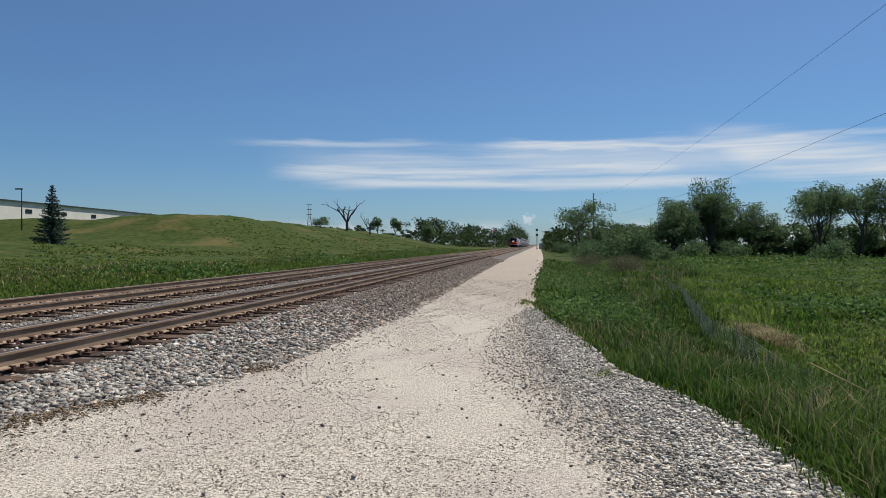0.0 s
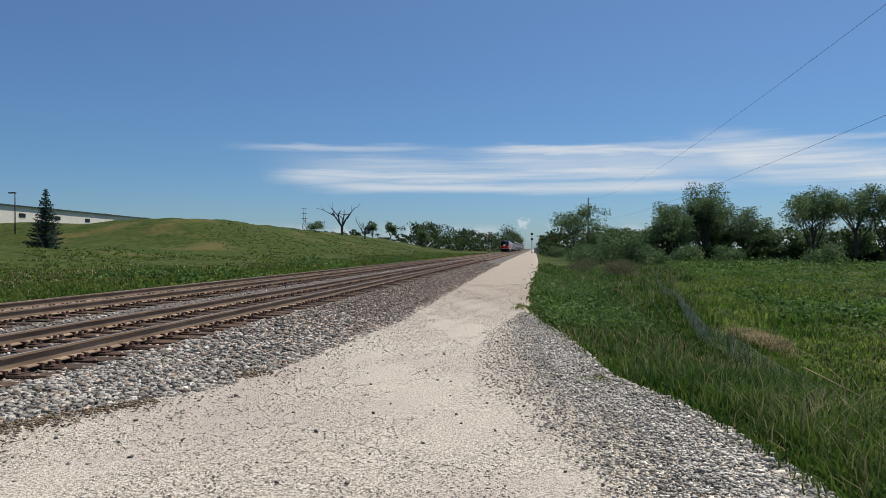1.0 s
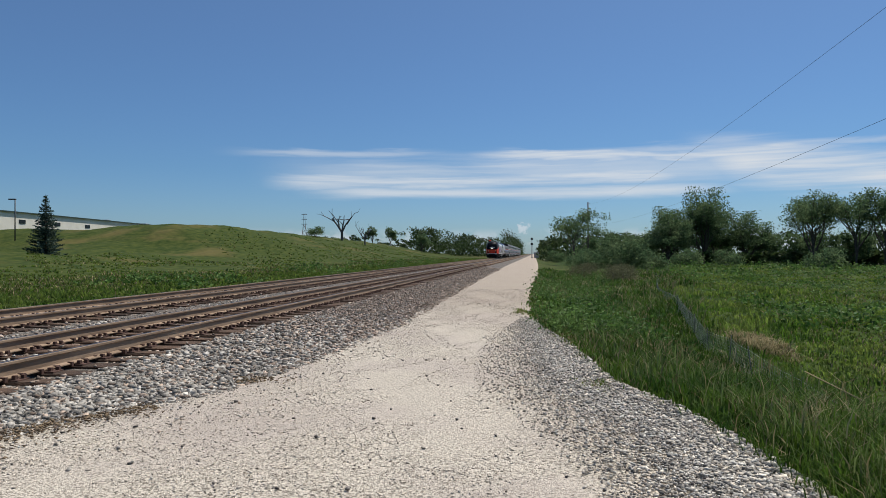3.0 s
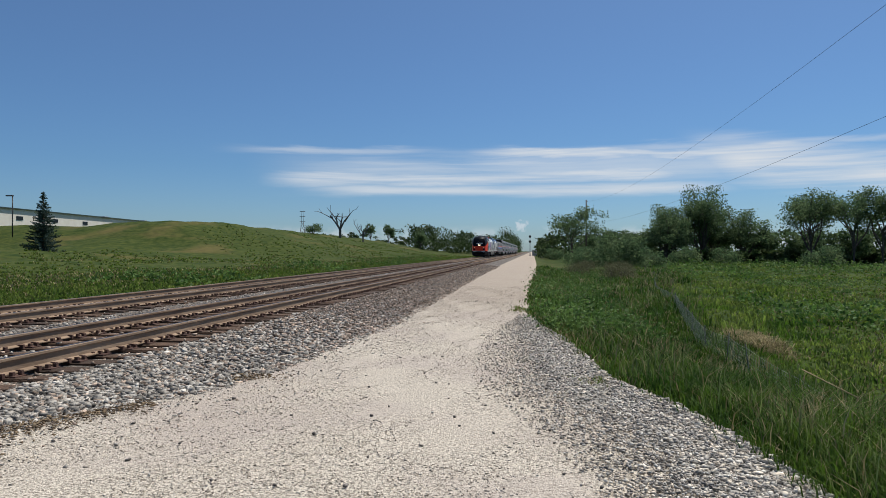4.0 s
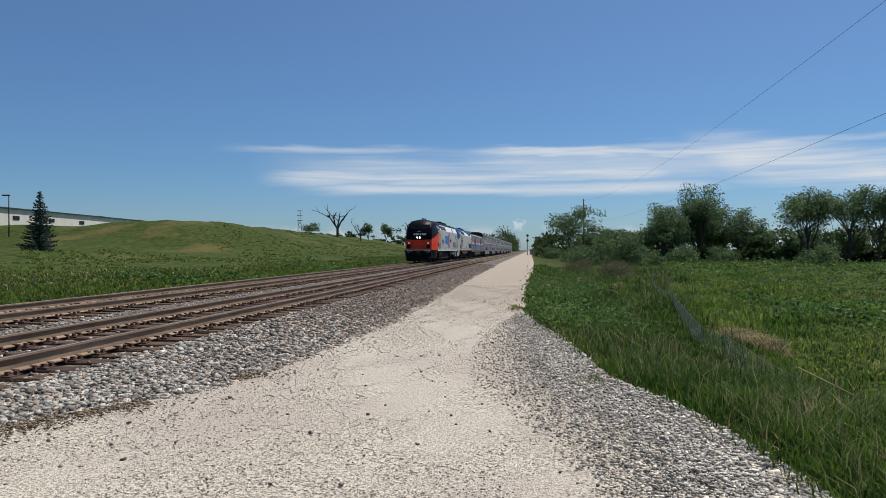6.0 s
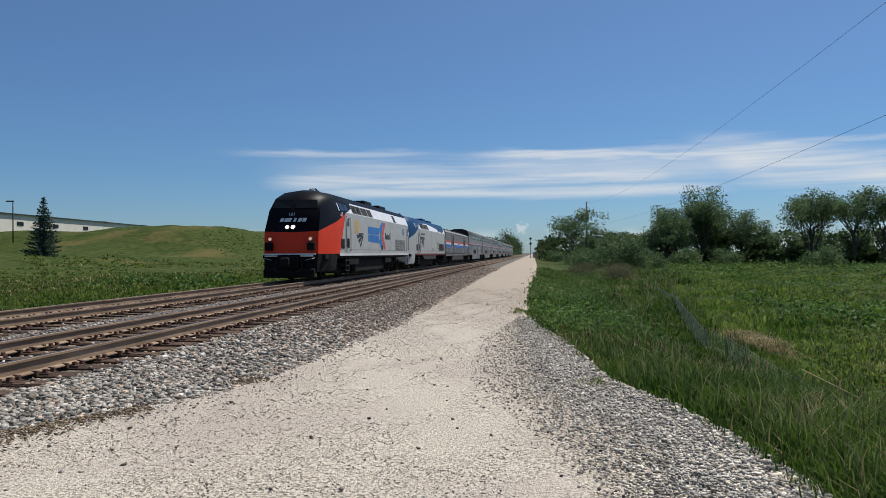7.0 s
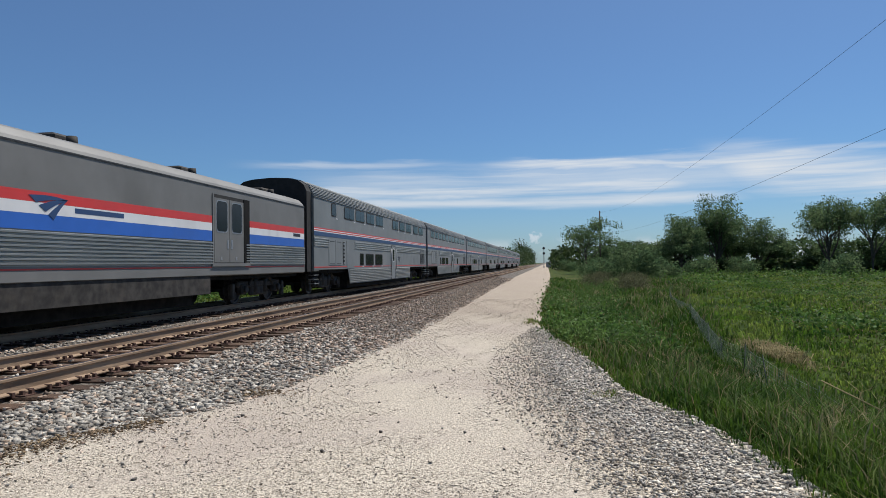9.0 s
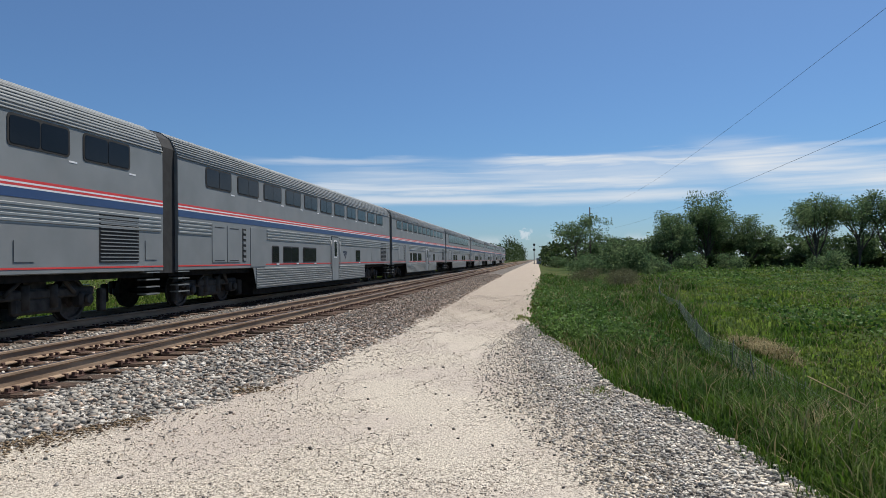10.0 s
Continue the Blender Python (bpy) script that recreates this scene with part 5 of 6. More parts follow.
def swoosh(parent, y0, z0, w, h, mat, lift=0.0):
    """Three tapering curved bands that fan from a point, a plain mark."""
    for s in (1, -1):
        bm = bmesh.new()
        for k, (a, b) in enumerate(((0.00, 0.28), (0.40, 0.66), (0.78, 1.0))):
            pts = []
            for u in np.linspace(0, 1, 7):
                x = (u ** 0.8) * w * (0.0 + 1.0) * (1 - 0.42 * (1 - u) * 0)
                top = np.array([(1 - u) * (a * 0.62) + u * 1.0, (1 - u) * (1 - 1.15 * a) + u * 0.95])
                pts.append((y0 + w * top[0], z0 + h * (top[1] + 0.10 * math.sin(u * math.pi))))
            low = []
            for u in np.linspace(1, 0, 7):
                q = np.array([(1 - u) * (b * 0.62) + u * 0.97, (1 - u) * (1 - 1.15 * b) + u * 0.90])
                low.append((y0 + w * q[0], z0 + h * (q[1] + 0.07 * math.sin(u * math.pi))))
            prism(bm, pts + low, s * 1.545, s * (1.557 + lift))
        part("fan_mark", bm, mat, parent, "dark fan-shaped mark of three bands")


def grab(parent, y, z0, z1):
    for s in (1, -1):
        bm = bmesh.new()
        tube(bm, (s * 1.60, y, z0), (s * 1.60, y, z1), 0.022, 0.022, 6)
        for z in (z0, z1):
            tube(bm, (s * 1.54, y, z), (s * 1.60, y, z), 0.022, 0.022, 6)
        part("grab_rail", bm, M["galv"], parent, "upright steel grab rail")


def locomotive(first):
    L = 20.95
    label = ("leading diesel locomotive, silver with black cab and orange-red nose" if first else "second diesel locomotive, silver with deep blue cab and roof")
    top = tagged(new("locomotive"), label, "locomotive", group="locomotives")
    low, up, roof = (M["red_paint"], M["black_paint"], M["black_paint"]) if first else (M["silver"], M["navy"], M["navy"])
    # nose and cab: rows from the sill to the roof, columns from the middle of the front to the side
    rows = (((0, .70, 1.20), (1.24, 0.92, 1.20), (1.55, 2.60, 1.20), (1.55, 3.26, 1.20)),
            ((0, .76, 2.15), (1.24, 0.98, 2.20), (1.55, 2.75, 2.70), (1.55, 4.25, 3.14)),
            ((0, 1.15, 3.12), (1.19, 1.42, 3.14), (1.55, 2.80, 3.18), (1.55, 4.25, 3.20)),
            ((0, 1.55, 3.72), (1.06, 1.85, 3.72), (1.30, 2.95, 3.75), (1.30, 4.25, 3.75)),
            ((0, 2.00, 4.06), (0.80, 2.30, 4.02), (1.10, 3.15, 4.02), (1.10, 4.25, 4.02)),
            ((0, 2.80, 4.19), (0.30, 2.90, 4.18), (0.35, 3.30, 4.18), (0.35, 4.25, 4.18)))
    bm = bmesh.new()
    g = [[[bm.verts.new((s * x, y, z)) for x, y, z in r] for r in rows] for s in (1, -1)]
    for side in g:
        for j in range(5):
            for i in range(3):
                f = bm.faces.new((side[j][i], side[j][i + 1], side[j + 1][i + 1], side[j + 1][i]))
                f.material_index = 0 if j == 0 else 1
    bmesh.ops.remove_doubles(bm, verts=bm.verts, dist=1e-4)
    bmesh.ops.recalc_face_normals(bm, faces=bm.faces)
    cab = part("cab", bm, [low, up], top, "orange-red and black sloping nose" if first else "silver and blue sloping nose", True)
    cab.data.set_sharp_from_angle(angle=radians(38))
    # long hood
    def sec(d):
        return [(1.50, d[0], 1.16), (1.55, d[0], 1.20), (1.55, d[1], 3.14), (1.55, d[1], 3.20), (1.30, d[1], 3.75), (1.10, d[1], 4.02), (0.35, d[1], 4.18), (0, d[1], 4.19)]
    bm = loft([sec((3.262, 4.252)), sec((12, 12)), sec((L, L))], None, lambda j, i: 0 if i <= 2 and i >= 0 else (1 if i == 3 else (2 if i > 3 else 0)))
    part("body", bm, [M["silver"], M["white_paint"], roof], top, "silver long hood with a white sloping upper side")
    # sill, fuel tank, underframe
    if first:
        plate("sill_stripe", top, rect(3.2, L, 1.10, 1.215), M["white_paint"], 1.55, 0.012)
        bm = bmesh.new()
        box(bm, -1.45, 1.45, 1.3, L - 0.1, 0.98, 1.17)
        box(bm, -1.35, 1.35, 6.6, 13.8, 0.18, 1.0, bevel=0.12)
        box(bm, -1.50, 1.50, 5.2, 7.0, 0.62, 1.02, bevel=0.05)
        box(bm, -1.50, 1.50, 13.4, 15.2, 0.62, 1.02, bevel=0.05)
        part("underframe", bm, M["under"], top, "black fuel tank and underframe")
    else:
        plate("sill_stripe", top, rect(3.3, L, 1.10, 1.14), M["sill_rust"], 1.55, 0.010)
        bm = bmesh.new()
        box(bm, -1.45, 1.45, 1.3, L - 0.1, 0.98, 1.17)
        box(bm, -1.30, 1.30, 6.6, 13.8, 0.18, 1.0, bevel=0.12)
        part("underframe", bm, M["under"], top, "black fuel tank and underframe")
        plate("skirt", top, [(6.3, 1.10), (7.6, 0.72), (14.0, 0.72), (14.4, 1.10)], M["truck_iron"], 1.53, 0.004, "grey sloping side skirt")
    # pilot
    bm = loft([[(1.20, 0.84, 0.40), (1.21, 0.86, 0.62), (1.22, 0.88, 1.0), (1.22, 0.90, 1.20), (0, 0.70, 1.20)],
               [(1.47, 2.0, 0.42), (1.49, 2.0, 0.62), (1.50, 2.0, 1.0), (1.50, 2.0, 1.20), (0, 2.0, 1.20)],
               [(1.52, 2.62, 0.46), (1.53, 2.68, 0.62), (1.54, 2.85, 1.0), (1.54, 2.95, 1.20), (0, 2.95, 1.20)]], None)
    part("pilot", bm, M["pilot_black"] if first else M["silver"], top, "snow plough pilot under the nose")
    bm = bmesh.new()
    box(bm, -1.18, 1.18, 0.66, 0.72, 1.16, 1.22)
    part("nose_stripe", bm, M["white_paint"], top)
    bm = bmesh.new()
    box(bm, -1.15, 1.15, 0.56, 0.84, 0.16, 0.56, bevel=0.05)
    box(bm, -0.45, 0.45, 0.48, 0.76, 0.56, 1.10, bevel=0.04)
    part("plough", bm, M["pilot_black"], top, "black plough plate and coupler pocket")
    for sx in (-1, 1):
        bm = bmesh.new()
        tube(bm, (sx * 0.55, 0.66, 0.95), (sx * 0.62, 0.56, 0.55), 0.035, 0.03, 6)
        tube(bm, (sx * 0.62, 0.56, 0.55), (sx * 0.40, 0.46, 0.40), 0.03, 0.03, 6)
        part("air_hose", bm, M["rubber"], top, "hanging black air hose")
        bm = bmesh.new()
        tube(bm, (sx * 1.15, 0.70, 1.02), (sx * 0.75, 0.60, 0.92), 0.02, 0.02, 6)
        part("uncoupling_lever", bm, M["galv"], top)
    coupler(top, 0.0, 1)
    coupler(top, 21.03, -1)
    # front windows, lamps
    for s in (1, -1):
        bm = bmesh.new()
        o = Vector((0, -0.78, 0.62)).normalized() * 0.012
        q = [Vector((s * 0.08, 1.245, 3.24)), Vector((s * 1.04, 1.460, 3.26)), Vector((s * 0.95, 1.760, 3.64)), Vector((s * 0.08, 1.515, 3.64))]
        q = [p + o for p in q]
        va = [bm.verts.new(p) for p in q] + [bm.verts.new(p - o * 3) for p in q]
        bm.faces.new(va[:4]), bm.faces.new(va[4:][::-1])
        for i in range(4):
            bm.faces.new((va[i], va[(i + 1) % 4], va[4 + (i + 1) % 4], va[4 + i]))
        bmesh.ops.recalc_face_normals(bm, faces=bm.faces)
        part("windshield", bm, M["dark_glass"], top, "dark windshield pane")
    for x, z, y, r, lit in ((0.13, 2.38, 0.88, 0.075, True), (-0.13, 2.38, 0.88, 0.075, True), (0.92, 1.86, 0.90, 0.07, True), (-0.92, 1.86, 0.90, 0.07, True)):
        bm = bmesh.new()
        tube(bm, (x, y + 0.2, z), (x, y - 0.10, z), r * 1.25, r * 1.25, 14)
        rim = part("headlight", bm, M["galv"], top, "round lit headlight")
        bm = bmesh.new()
        tube(bm, (x, y - 0.10, z), (x, y - 0.115, z), r, r * 0.9, 14)
        part("lens", bm, (M["headlight"] if abs(x) < 0.5 else M["ditch"]) if first else M["dark_glass"], rim, "glowing lens" if first else "unlit lens")
    if first:
        plate("flag_decal", top, rect(3.36, 3.74, 2.98, 3.17), M["stripe_white"], 1.551, 0.004, "small striped flag decal")
        for k in range(3):
            plate("flag_stripe", top, rect(3.36, 3.74, 3.00 + 0.06 * k, 3.025 + 0.06 * k), M["stripe_red"], 1.553, 0.005)
        plate("flag_canton", top, rect(3.36, 3.52, 3.09, 3.17), M["stripe_navy"], 1.554, 0.006)
        for sx in (-1, 1):
            bm = bmesh.new()
            box(bm, min(sx * 0.52, sx * 1.10), max(sx * 0.52, sx * 1.10), 0.60, 0.68, 1.08, 1.14, bevel=0.01)
            part("step_edge", bm, M["white_paint"], top, "white step edge under the nose")
            # no hollow here: a black block gives the step recess its shade
            bm = bmesh.new()
            box(bm, min(sx * 0.80, sx * 1.12), max(sx * 0.80, sx * 1.12), 0.66, 0.90, 1.36, 1.72, bevel=0.03)
            part("step_well", bm, M["pilot_black"], top, "black block for the shaded recess below a ditch lamp")
        lettering("number", top, "161", 0, 0, 0.15, M["white_paint"], front=pose(0, 1.030, 2.90, 66, 0, 0))
        for k, w in enumerate((0.16, 0.22, 0.10, 0.12, 0.17, 0.17)):
            bm = bmesh.new()
            x = -0.52 + k * 0.205
            o = Vector((0, -0.014, 0.008))
            v = [bm.verts.new(Vector(p) + o) for p in ((x, 0.925, 2.61), (x + w, 0.925, 2.61), (x + w + 0.05, 1.000, 2.78), (x + 0.05, 1.000, 2.78))]
            bm.faces.new(v)
            part("name_bar", bm, M["white_paint"], top, "white slanted lettering reduced to bars")
    # cab side windows, doors, vents on the sloping side
    slant("cab_window", top, [(3.42, 0.10), (4.15, 0.10), (4.15, 0.74), (3.52, 0.74)], M["dark_glass"], 0.012, "dark cab side window")
    slant("cab_window", top, [(4.22, 0.12), (4.85, 0.12), (4.85, 0.72), (4.22, 0.72)], M["dark_glass"], 0.014, "dark cab side window")
    slant("window_post", top, [(3.10, 0.05), (3.24, 0.05), (3.34, 0.72), (3.20, 0.72)], M["white_paint"], 0.016)
    if first:
        slant("cab_flare", top, [(4.22, 0.02), (4.45, 0.02), (5.75, 0.55), (5.75, 1.0), (4.22, 1.0)], M["black_paint"], 0.006, "black paint flare behind the cab")
    else:
        slant("cab_flare", top, [(4.22, 0.02), (5.60, 0.70), (8.5, 0.97), (4.22, 1.0)], M["navy"], 0.006, "blue paint flare behind the cab")
        slant("roof_flare", top, [(10.2, 0.99), (12.5, 0.86), (14.4, 0.66), (15.9, 0.42), (16.7, 0.26), (17.4, 0.14), (18.1, 0.08), (18.7, 0.09), (19.3, 0.20), (19.9, 0.40), (20.45, 0.68), (20.85, 0.99)], M["navy"], 0.006, "blue paint sweeping down from the roof")
    for y0, y1, kind in ((5.72, 6.50, 0), (6.66, 7.42, 0), (7.62, 8.22, 1), (8.26, 8.90, 1), (9.02, 9.98, 1), (15.95, 16.5, 2)):
        slant("vent_frame", top, [(y0 - 0.07, 0.06), (y1 + 0.07, 0.06), (y1 + 0.07, 0.86), (y0 - 0.07, 0.86)], M["galv"] if kind == 0 else M["silver"] if kind == 1 else M["grille"], 0.010)
        slant("vent", top, [(y0, 0.10), (y1, 0.10), (y1, 0.82), (y0, 0.82)], M["rubber"], 0.016, "dark roof-side air vent")
        if kind == 0:
            for s in (1, -1):
                bm = bmesh.new()
                for k in range(6):
                    u = 0.16 + 0.115 * k
                    p, q = slant_pt(y0, u), slant_pt(y1, u)
                    p.x, q.x = s * (p.x + 0.02), s * (q.x + 0.02)
                    tube(bm, p, q, 0.018, 0.018, 4)
                part("vent_slats", bm, M["grille"], top)
    # body side door with its grab rails
    plate("door", top, rect(4.36, 4.98, 1.30, 3.10), M["silver"], 1.552, 0.010, "silver side door")
    plate("door_window", top, rounded(4.50, 4.80, 2.55, 2.95, 0.05), M["dark_glass"], 1.552, 0.016)
    louvres("door_vent", top, 4.44, 4.90, 1.50, 1.95, 1.556, 5)
    for y in (4.28, 5.02):
        grab(top, y, 1.35, 3.02)
    steps(top, 4.36, 0.38, 1.14, 4, 0.55)
    plate("door", top, rect(20.30, 20.76, 1.30, 3.05), M["silver"], 1.552, 0.010, "silver rear side door")
    plate("door_window", top, rounded(20.37, 20.69, 2.45, 2.95, 0.05), M["dark_glass"], 1.552, 0.016)
    grab(top, 20.20, 1.5, 2.7)
    grab(top, 20.83, 1.5, 2.7)
    steps(top, 20.30, 0.40, 1.14, 4, 0.42)
    louvres("side_grille", top, 3.45, 4.05, 1.45, 1.92, 1.552, 7)
    slat = "silver" if first else "truck_iron"
    louvres("side_grille", top, 16.35, 17.95, 1.48, 2.12, 1.552, 13, slat=slat)
    louvres("side_grille", top, 18.05, 19.65, 1.48, 2.12, 1.552, 13, slat=slat)
    plate("fuel_filler", top, rounded(12.1, 12.4, 1.42, 1.70, 0.04), M["rubber"], 1.552, 0.012, "small dark filler hatch")
    for y in (6.0, 11.4, 14.3, 14.75):
        plate("panel_seam", top, rect(y, y + 0.012, 1.42, 3.16), M["grille"], 1.550, 0.002)
    plate("panel_seam", top, rect(4.4, L, 1.40, 1.412), M["grille"], 1.550, 0.003)
    # roof gear
    for y0, y1, w in ((11.2, 13.0, 0.75), (15.4, 17.4, 0.65), (3.9, 4.3, 0.12)):
        bm = bmesh.new()
        box(bm, -w, w, y0, y1, 4.05, 4.34, bevel=0.06)
        part("roof_hatch", bm, roof if y0 > 5 else M["galv"], top, "raised roof hatch")
    bm = bmesh.new()
    for k in range(3):
        tube(bm, (0.12 * (k - 1), 4.5, 4.26), (0.12 * (k - 1), 4.0, 4.30), 0.05, 0.09, 8)
    box(bm, -0.2, 0.2, 4.3, 4.55, 4.10, 4.26)
    part("horn", bm, M["galv"], top, "roof-mounted air horn")
    if first:
        # fifty, fan mark, arrow
        lettering("numeral", top, "50", 6.32, 2.28, 0.62, M["yellow"], squeeze=0.95, bold=0.035)
        swoosh(top, 6.26, 1.60, 1.50, 0.56, M["ink"])
        for k in range(6):
            plate("name_bar", top, rect(6.78 + 0.165 * k, 6.90 + 0.165 * k, 2.20, 2.29), M["ink"], 1.551, 0.005, "dark lettering reduced to bars")
        zt, zb, zm = 3.06, 1.45, 2.25
        plate("arrow", top, [(8.80, 2.29), (11.75, 2.29), (11.45, zm + 0.04), (11.75, 2.72), (11.70, 2.70), (8.80, 2.70)], M["arrow_blue"], 1.551, 0.005, "bright blue arrow shaft")
        plate("arrow", top, [(8.80, 1.88), (11.70, 1.80), (11.45, zm - 0.06), (11.60, 2.25), (8.80, 2.25)], M["arrow_blue"], 1.551, 0.004, "bright blue arrow shaft")
        plate("arrow", top, [(11.62, 2.72), (12.05, zt), (12.60, zt), (12.02, zm), (12.62, zb), (12.05, zb), (11.62, 1.80), (11.80, zm)], M["arrow_blue"], 1.552, 0.006, "bright blue arrow shaft")
        plate("arrow", top, [(12.66, zt), (13.18, zt), (12.62, zm), (13.30, zb), (12.78, zb), (12.12, zm)], M["arrow_red"], 1.551, 0.005, "red arrow head")
        for k, (y, w, h) in enumerate(((13.12, 0.26, 0.40), (13.42, 0.34, 0.26), (13.80, 0.12, 0.34), (13.98, 0.14, 0.26), (14.17, 0.22, 0.26), (14.44, 0.22, 0.40))):
            plate("name_bar", top, rect(y, y + w, 2.08, 2.08 + h), M["ink"], 1.551, 0.005, "dark lettering reduced to bars")
        lettering("number", top, "161", 19.0, 2.50, 0.42, M["number_blue"], bold=0.012)
    else:
        swoosh(top, 5.20, 1.72, 2.35, 0.80, M["ink"])
        for k in range(6):
            plate("name_bar", top, rect(5.75 + 0.33 * k, 5.99 + 0.33 * k, 2.73, 2.86), M["ink"], 1.551, 0.005, "dark lettering reduced to bars")
        lettering("number", top, "72", 15.5, 1.62, 0.60, M["ink"], bold=0.012)
    truck(top, 4.3, 0.508, 2.75, True)
    truck(top, 17.3, 0.508, 2.75, True)
    # rear door and diaphragm
    bm = bmesh.new()
    box(bm, -0.55, 0.55, L, L + 0.10, 1.25, 3.5, bevel=0.03)
    part("rear_door", bm, M["rubber"], top)
    return top


def diaphragm(parent, y0, y1, z0, z1, w=1.42, r=0.5):
    bm = bmesh.new()
    ring = [(w, z0), (w, z1 - r), (w - 0.12, z1 - 0.5 * r), (w - 0.35, z1 - 0.15 * r), (w - 0.7, z1), (0, z1 + 0.05)]
    bm2 = loft([[(x, y0, z) for x, z in ring], [(x, y1, z) for x, z in ring]], None)
    bm.free()
    part("diaphragm", bm2, M["rubber"], parent, "black end diaphragm")


def baggage_car():
    L = 25.45
    top = tagged(new("baggage_car"), "stainless single-level baggage car with red, white and blue stripes", "baggage car")

    def sec(y, k=1.0):
        return [(1.48, y, 0.92), (1.55, y, 0.95), (1.55, y, 1.9), (1.55, y, 3.40), (1.50, y, 3.50), (1.34, y, 3.66), (0.95, y, 3.79), (0, y, 3.88)]
    part("body", loft([sec(0.45), sec(9), sec(17), sec(L)], None), M["bag_steel"], top, "smooth grey steel car body")
    plate("eave", top, rect(0.45, L, 3.385, 3.42), M["grille"], 1.552, 0.012)
    for y0, y1 in ((0.5, 5.20), (7.30, 18.25), (20.35, L - 0.05)):
        plate("red_stripe", top, rect(y0, y1, 2.385, 2.58), M["stripe_red"], 1.551, 0.006)
        plate("white_stripe", top, rect(y0, y1, 2.172, 2.383), M["stripe_white"], 1.551, 0.006)
        plate("blue_stripe", top, rect(y0, y1, 1.885, 2.17), M["stripe_blue"], 1.551, 0.006)
        flutes("fluting", top, y0, y1, 1.22, 1.86, 0.082, M["steel"], 1.55, 0.042)
        plate("thin_stripe", top, rect(y0, y1, 1.155, 1.185), M["stripe_red"], 1.551, 0.006)
    for y0 in (5.30, 18.35):
        # black sheet on the flat side stands for shade in the doorway's recess
        plate("door_recess", top, rect(y0 - 0.08, y0 + 2.02, 1.22, 3.20), M["rubber"], 1.55, 0.004)
        for k in (0, 1):
            a = y0 + k * 0.93
            d = plate("door", top, rect(a, a + 0.90, 1.30, 3.10), M["bag_steel"], 1.553, 0.018, "grey steel sliding door leaf")
            plate("door_window", top, rounded(a + 0.11, a + 0.79, 2.14, 3.05, 0.12), M["galv"], 1.56, 0.015)
            plate("door_window", top, rounded(a + 0.14, a + 0.76, 2.18, 3.02, 0.11), M["dark_glass"], 1.56, 0.020)
            plate("notice", top, rect(a + 0.35, a + 0.45, 1.36, 1.46), M["galv"], 1.56, 0.016)
            plate("latch", top, rect(a + (0.74 if k == 0 else 0.06), a + (0.84 if k == 0 else 0.16), 1.7, 1.95), M["galv"], 1.56, 0.022)
        plate("door_post", top, rect(y0 - 0.09, y0 - 0.02, 1.25, 3.20), M["bag_steel"], 1.553, 0.02)
        # black strip, proud of the side, for the reveal's shade
        plate("door_jamb", top, rect(y0 + 1.86, y0 + 2.24, 1.25, 3.20), M["pilot_black"], 1.553, 0.026, "flat black strip for the shade in the door reveal")
        plate("door_sill", top, rect(y0 - 0.15, y0 + 2.26, 1.19, 1.28), M["bag_steel"], 1.553, 0.04)
    plate("skirt", top, rect(6.3, 18.2, 0.45, 0.95), M["truck_iron"], 1.50, 0.02, "grey side skirt between the trucks")
    steps(top, 5.9, 0.40, 0.95, 3, 0.4)
    swoosh(top, 11.55, 2.14, 1.0, 0.36, M["stripe_navy"], 0.008)
    plate("name_bar", top, rect(12.75, 14.3, 2.25, 2.35), M["stripe_navy"], 1.556, 0.004, "small lettering reduced to a bar")
    plate("name_bar", top, rect(0.9, 1.5, 2.25, 2.36), M["ink"], 1.556, 0.004, "small lettering reduced to a bar")
    plate("name_bar", top, rect(24.3, 25.0, 2.25, 2.36), M["ink"], 1.556, 0.004, "small lettering reduced to a bar")
    for y in (0.9, 8.2, 13.6, 18.6, 24.2):
        bm = bmesh.new()
        box(bm, -0.42, 0.42, y, y + 0.8, 3.80, 4.06, bevel=0.05)
        tube(bm, (0.62, y + 0.3, 3.76), (0.62, y + 0.3, 4.0), 0.13, 0.11, 10)
        part("roof_vent", bm, M["truck_iron"], top, "small roof ventilator")
    bm = bmesh.new()
    box(bm, -1.3, 1.3, 0.6, L - 0.2, 0.80, 0.95)
    box(bm, -1.1, 1.1, 6.4, 18.0, 0.15, 0.85)
    part("underframe", bm, M["under"], top)
    truck(top, 3.3, 0.457, 2.6, False)
    truck(top, 22.4, 0.457, 2.6, False)
    diaphragm(top, -0.05, 0.46, 0.95, 3.80, 1.35, 0.4)
    diaphragm(top, L, L + 0.50, 0.95, 3.75, 1.30, 0.4)
    return top


